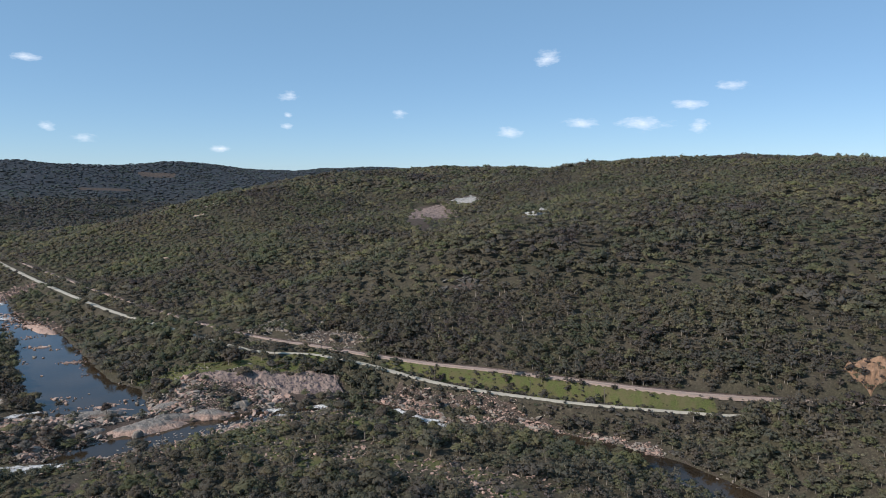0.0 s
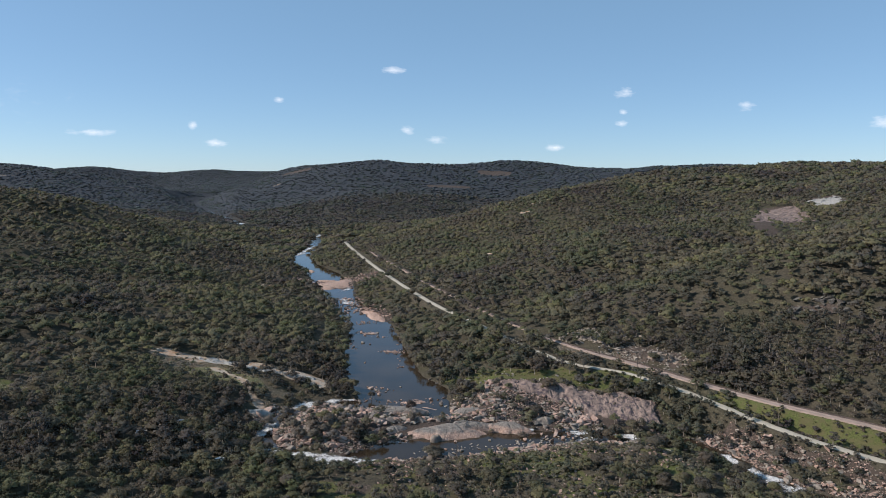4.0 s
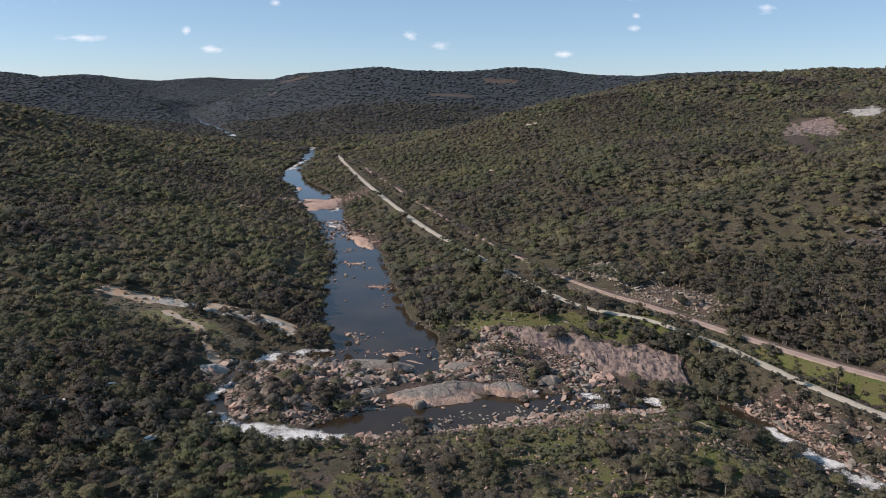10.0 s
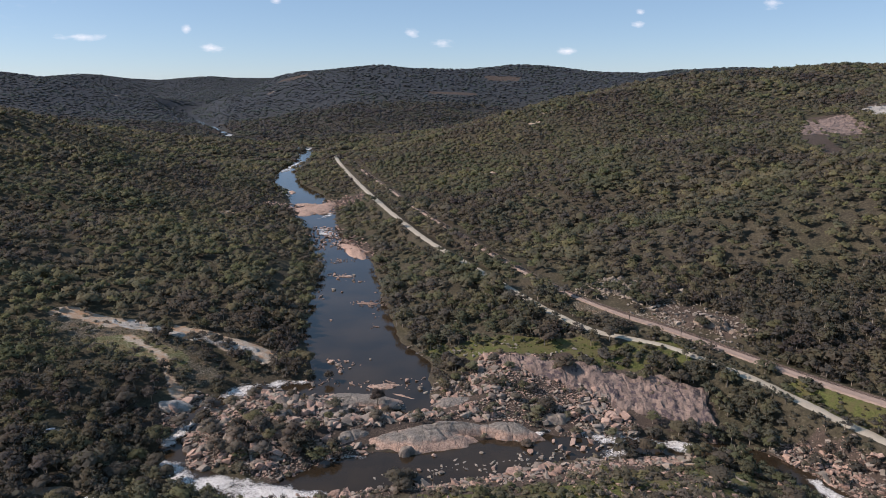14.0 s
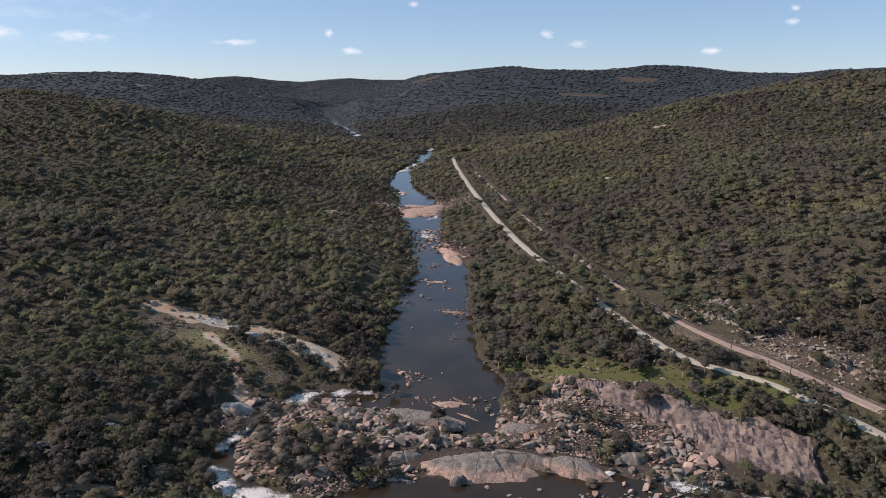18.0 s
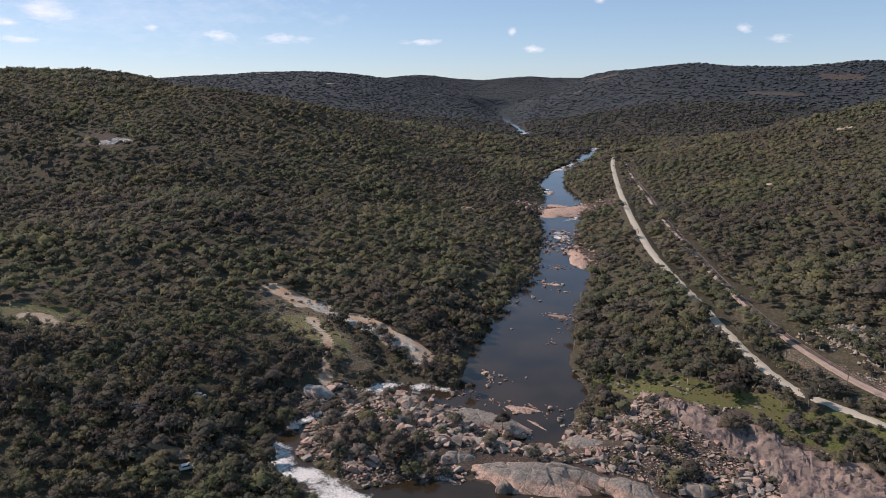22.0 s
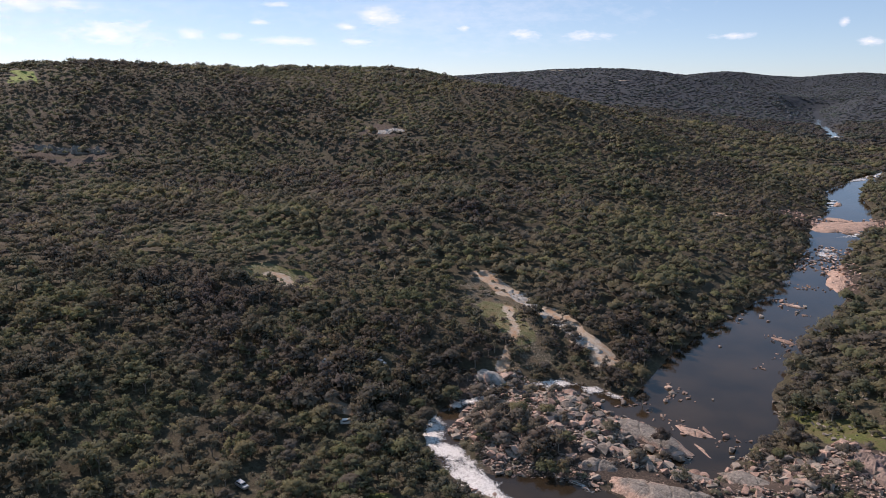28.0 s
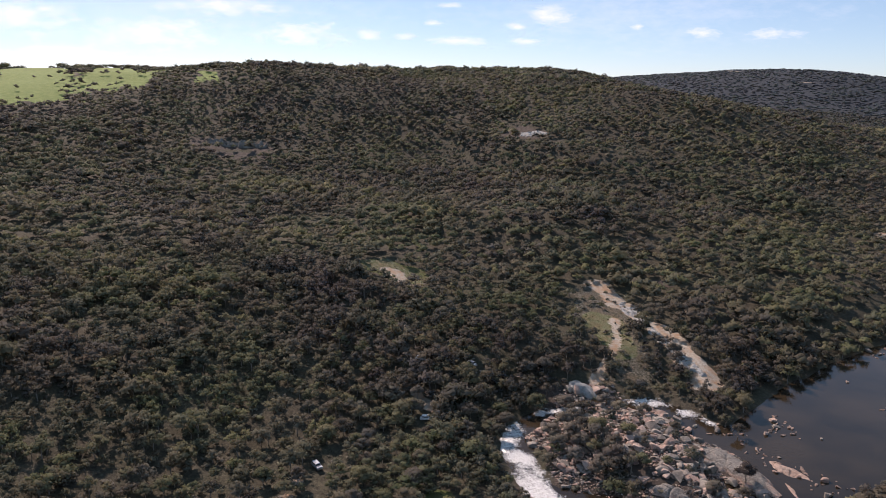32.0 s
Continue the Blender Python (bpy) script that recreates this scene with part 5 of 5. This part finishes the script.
keep = dice.uniform(size=len(x)) < 0.45
rubble("shelf_rubble", CHIPS, x[keep], y[keep], dice.uniform(0.5, 1.5, keep.sum()), PINK, "pink stones scattered over the river shelf", 1.6)

x, y = strewn((-130, -20, 255, 480), 1.7, [(-92, 424, -76, 414, 5), (-94, 392, -88, 376, 3), (-70, 368, -52, 366, 3), (-66, 288, -56, 282, 3), (-104, 458, -88, 462, 6), (-70, 264, -30, 264, 4), (-40, 262, -22, 268, 4), (-100, 350, -96, 400, 2), (-52, 330, -60, 420, 1.5)], 4)
keep = dice.uniform(size=len(x)) < 0.4
rubble("river_stones", CHIPS, x[keep], y[keep], dice.uniform(0.3, 1.0, keep.sum()), PINK, "small pink stones breaking the surface of the pool", 0.05, 0.0)
x, y = strewn((-70, 60, 195, 225), 1.5, [(-30, 200, 10, 204, 3), (-10, 206, 20, 212, 3), (14, 214, 40, 222, 4), (-60, 206, -50, 208, 3)], 3)
keep = dice.uniform(size=len(x)) < 0.4
rubble("pool_stones", CHIPS, x[keep], y[keep], dice.uniform(0.3, 0.9, keep.sum()), GREY, "pale stones standing in the lower pool", 0.05, -1.55)

# ---- white water ----
def rapid(points, text, lift=0.1, wave=0.3, full=0.13):
    l = smooth_line(points, 0.9)
    v = ribbon(l, np.linspace(-1, 1, 9), 1.25, lift)
    x, y = v[..., 0], v[..., 1]
    v[..., :2] += np.stack([grain(x, y, 3, 60), grain(x, y, 3, 61)], -1) * 0.9
    v[..., 2] += wave * (np.abs(grain(x, y, 1.8, 62)) + 0.5 * np.abs(grain(x, y, 0.8, 63))) - 0.5 * np.abs(np.linspace(-1, 1, 9)) ** 6
    o = np.linspace(-1, 1, 9)[None]
    run = np.linspace(0, 1, len(l))[:, None]
    body = full - 0.26 * np.abs(o + 0.5 * grain(x, y, 6, 64)) ** 1.6 + 0.12 * grain(x, y, 5, 65) - 0.25 * np.abs(2 * run - 1) ** 6
    return tagged(put("rapids", v.reshape(-1, 3), sheet(len(l), 9), [FOAM], smooth=True, share={"depth": body}), text, "rapids", kind="structure")


rapid([(-66, 263, 3, 0.05), (-76, 262, 4.5, 0.1), (-86, 260, 6, 0.1), (-94, 255, 6.5, 0.0), (-100, 247, 5, -0.3), (-102, 238, 3, -0.5)], "white water spilling from the pool over a ledge", 0.1, 0.6, 0.1)
rapid([(-101, 232, 2.5, -0.6), (-103, 222, 3.5, -0.8), (-102, 212, 4, -1)], "white water tumbling between rocks", 0.1, 0.6, 0.14)
rapid([(-100, 206, 3, -1), (-93, 199, 4.5, -1.1), (-80, 193.5, 5, -1.3), (-68, 190.5, 5.5, -1.4), (-54, 188, 5, -1.5), (-44, 188, 3, -1.5)], "broad white chute running into the lower pool", 0.15, 0.5, 0.2)
rapid([(12, 231, 1.5, -1.2), (22, 234, 2.5, -1.3), (33, 234.5, 4, -1.45), (42, 231, 4.5, -1.6), (50, 227, 5.5, -1.75), (60, 225.5, 4.5, -1.9), (70, 225, 3, -2.0), (84, 225, 1.5, -2.2)], "white riffle among orange rocks", 0.12, 0.35, 0.1)
rapid([(20, 207, 1.5, -1.4), (29, 211, 3, -1.5), (38, 216, 3.4, -1.6), (47, 221, 3.6, -1.7), (54, 224, 3, -1.75)], "white riffle among stones", 0.12, 0.35, 0.08)
rapid([(6, 225, 1.2, -1.5), (14, 228, 1.8, -1.4), (22, 232, 1.5, -1.3)], "foam curling round the granite dome")
rapid([(-57, 214, 1.5, -1.2), (-52, 211.5, 3.2, -1.4), (-45, 210, 3, -1.42), (-36, 211, 1.6, -1.45)], "foam below a gap in the rocks")
rapid([(96, 214, 2, -2.1), (100, 204, 3, -2.2), (105, 193, 4, -2.3), (112, 180, 4.5, -2.45), (119, 168, 4.5, -2.55), (130, 157, 3, -2.75)], "white rapids in the narrow channel")
rapid([(-116, 530, 6, 0.5), (-124, 545, 8, 0.6), (-134, 562, 5, 0.8)], "white riffle at the head of the pool")
rapid([(-146, 600, 3, 1.0), (-138, 615, 4, 1.2), (-136, 630, 3, 1.3)], "white riffle beside the rock shelf")
rapid([(-196, 690, 6, 1.8), (-206, 720, 7, 2), (-222, 770, 5, 2)], "broken bright water above the shelf")
rapid([(-262, 900, 5, 2.5), (-266, 950, 6, 2.7), (-270, 1040, 6, 3.1)], "broken bright water between the trees")
rapid([(-300, 1200, 6, 3.9), (-312, 1250, 6, 4)], "broken bright water far upstream")
rapid([(-536, 1480, 9, 6), (-548, 1510, 10, 6), (-560, 1540, 8, 6)], "bright reach of the river far upstream")

# ---- shrubs on the rocks, lone trees, dead wood ----
def shrub(at, size, text, leaf):
    t = new("shrub")
    v, f, n = crown(6, 1.9, 0.9, 2.6, 46, 0.2, 0.25)
    put("stems", *joined([tube((0, 0, -0.4), (math.cos(a) * 1.1, math.sin(a) * 1.1, 2.0), 0.07, 0.03, 4) for a in np.arange(6) * 1.05]), [BARK], t, "thin grey stems")
    put("leaves", v, f, [leaf], t, smooth=True, normals=n)
    t.matrix_basis = pose(*at, float(height(*at)), 0, 0, dice.uniform(0, 360)) @ Matrix.Scale(size, 4)
    return tagged(t, text, "shrub", "shrubs on the river bar")


for sx, sy, q in ((-73, 211, 1.5), (-68, 213, 1.3), (-62, 211, 1.3), (-57, 214, 1.1), (-95, 226, 1.8), (-91, 222, 1.5), (-97, 232, 1.4), (-70, 247, 1.1), (-52, 228, 0.9), (-36, 231, 1.4), (20, 239, 1.5), (24, 242, 1.3), (32, 231, 1.0), (44, 231, 1.2), (15, 223, 1.2), (12, 246, 1.0), (-2, 256, 1.0), (18, 252, 1.1), (-25, 196, 1.8), (-22, 199, 1.5),
                  (-78, 212, 1.9), (-84, 208, 1.8), (-80, 218, 1.6), (-72, 217, 2.0), (-66, 219, 1.7), (-61, 216, 1.9), (-76, 206, 1.7), (-68, 206, 1.6), (-60, 208, 1.5), (-88, 216, 1.8), (-56, 222, 1.3), (-90, 240, 1.5), (-84, 246, 1.4), (-98, 240, 1.9), (-103, 226, 2.0), (-106, 216, 2.1), (-34, 240, 1.2), (-70, 228, 1.5), (34, 240, 1.1), (52, 233, 1.0), (58, 222, 1.1), (-84, 232, 1.0), (-66, 232, 0.8), (-78, 238, 0.8), (-14, 258, 1.0), (-4, 268, 1.6), (4, 272, 1.5), (-8, 274, 1.7), (-14, 278, 1.6), (10, 264, 1.2), (-46, 238, 0.7), (68, 229, 1.1), (80, 218, 1.6), (74, 219, 1.3)):
    shrub((sx, sy), q, "grey-green shrub rooted among the granite blocks", SCRUB if dice.uniform() < 0.75 else LEAF)
m = pose(-60.5, 266, -0.6, 0, 0, 40) @ Matrix.Scale(0.85, 4)
tagged(copy_thing(originals[3], m), "lone tree growing out of the pool", "tree", "gum trees by the river").matrix_basis = m
snag = new("dead_tree")
put("trunk", *joined([tube((0, 0, -1), (0.15, 0.1, 4.2), 0.24, 0.13, 7), tube((0.15, 0.1, 4.2), (0.3, 0.3, 5.8), 0.13, 0.04, 5)]), [DEAD], snag)
for a, q in ((0.4, 1.6), (2.6, 1.3), (4.4, 1.8)):
    put("branch", *tube((0.12, 0.08, 3.2 + q * 0.4), (math.cos(a) * q, math.sin(a) * q, 4.6 + q * 0.4), 0.08, 0.02, 4), [DEAD], snag)
snag.matrix_basis = pose(-14, 195, float(height(-14, 195)), 3, 2, 30)
tagged(snag, "dead bare trunk at the edge of the lower pool", "dead tree")

# ---- poles along the road ----
def power_pole(px, py):
    p = new("power_pole")
    put("post", *tube((0, 0, -0.5), (0, 0, 8.0), 0.17, 0.12, 8), [DEAD], p)
    put("crossarm", *tube((-1.1, 0, 7.5), (1.1, 0, 7.5), 0.08, 0.08, 4), [DEAD], p)
    for k in (-1, 0.4, 1):
        put("insulator", *tube((k, 0, 7.55), (k, 0, 7.85), 0.06, 0.04, 6), [PALE], p, "small pale insulator")
    p.matrix_basis = pose(px, py, float(height(px, py)), 0, 0, 35)
    return tagged(p, "weathered timber power pole beside the gravel road", "pole", "poles along the road")


for px, py in ((78.5, 282), (61, 297), (42, 310), (186, 147), (160, 174), (124, 214), (14, 366)):
    power_pole(px, py)

# ---- parked cars ----
WHITE = plain("white car paint", (0.75, 0.75, 0.74), 0.25, 0, 0.04, 1, 0)
SILVER = plain("silver car paint", (0.42, 0.43, 0.45), 0.3, 0.5, 0.05, 1, 0)
TYRE = plain("tyre rubber", (0.02, 0.02, 0.02), 0.9, 0, 0.3, 8, 0.005)
GLASS = plain("tinted car glass", (0.015, 0.018, 0.02), 0.05, 0, 0.1, 1, 0)
LAMP = plain("lamp glass", (0.6, 0.58, 0.5), 0.15, 0, 0.1, 1, 0)


def box_shape(size, at, taper=1.0, bevel=0.06):
    bm = bmesh.new()
    bmesh.ops.create_cube(bm, size=1)
    for v in bm.verts:
        k = taper if v.co.z > 0 else 1.0
        v.co = Vector((v.co.x * size[0] * k, v.co.y * size[1] * k, v.co.z * size[2])) + Vector(at)
    bmesh.ops.bevel(bm, geom=bm.edges[:], offset=bevel, segments=2, affect="EDGES")
    return bm


def car(px, py, turn, paint, text):
    c = new("car")
    part("body", box_shape((4.6, 1.85, 0.75), (0, 0, 0.8), 0.97, 0.12), paint, c, smooth=False)
    part("cabin", box_shape((2.9, 1.7, 0.62), (-0.45, 0, 1.45), 0.86, 0.1), paint, c)
    for sx, sy, lx, ly in ((-0.45, 0.79, 2.3, 0.06), (-0.45, -0.79, 2.3, 0.06), (0.93, 0, 0.08, 1.35), (-1.83, 0, 0.08, 1.35)):
        part("window", box_shape((lx, ly, 0.4), (sx, sy, 1.45), 0.94, 0.02), GLASS, c, "dark tinted glass")
    for sy in (-0.6, 0.6):
        part("headlight", box_shape((0.08, 0.4, 0.18), (2.29, sy, 0.9), 1, 0.02), LAMP, c, "clear lamp glass")
    for sx in (-1.4, 1.4):
        for sy in (-0.85, 0.85):
            w = new("wheel")
            w.parent = c
            put("tyre", *tube((sx, sy - 0.12, 0.37), (sx, sy + 0.12, 0.37), 0.37, 0.37, 14), [TYRE], w)
            put("rim", *joined([tube((sx, sy - 0.13, 0.37), (sx, sy + 0.13, 0.37), 0.22, 0.22, 10), tube((sx, sy - 0.135, 0.37), (sx, sy + 0.135, 0.37), 0.22, 0.02, 10)]), [STEEL], w, "steel rim")
    c.matrix_basis = pose(px, py, float(height(px, py)), 0, 0, turn)
    return tagged(c, text, "car", "cars parked in the bush")


car(-93, 132, 12, SILVER, "silver four-wheel drive parked on a dirt track")
car(-106, 173, 60, WHITE, "white car parked among the trees")
car(-144, 187, 40, WHITE, "white car parked under the trees")
car(-134, 204, 10, SILVER, "silver car parked beside a clearing under the trees")
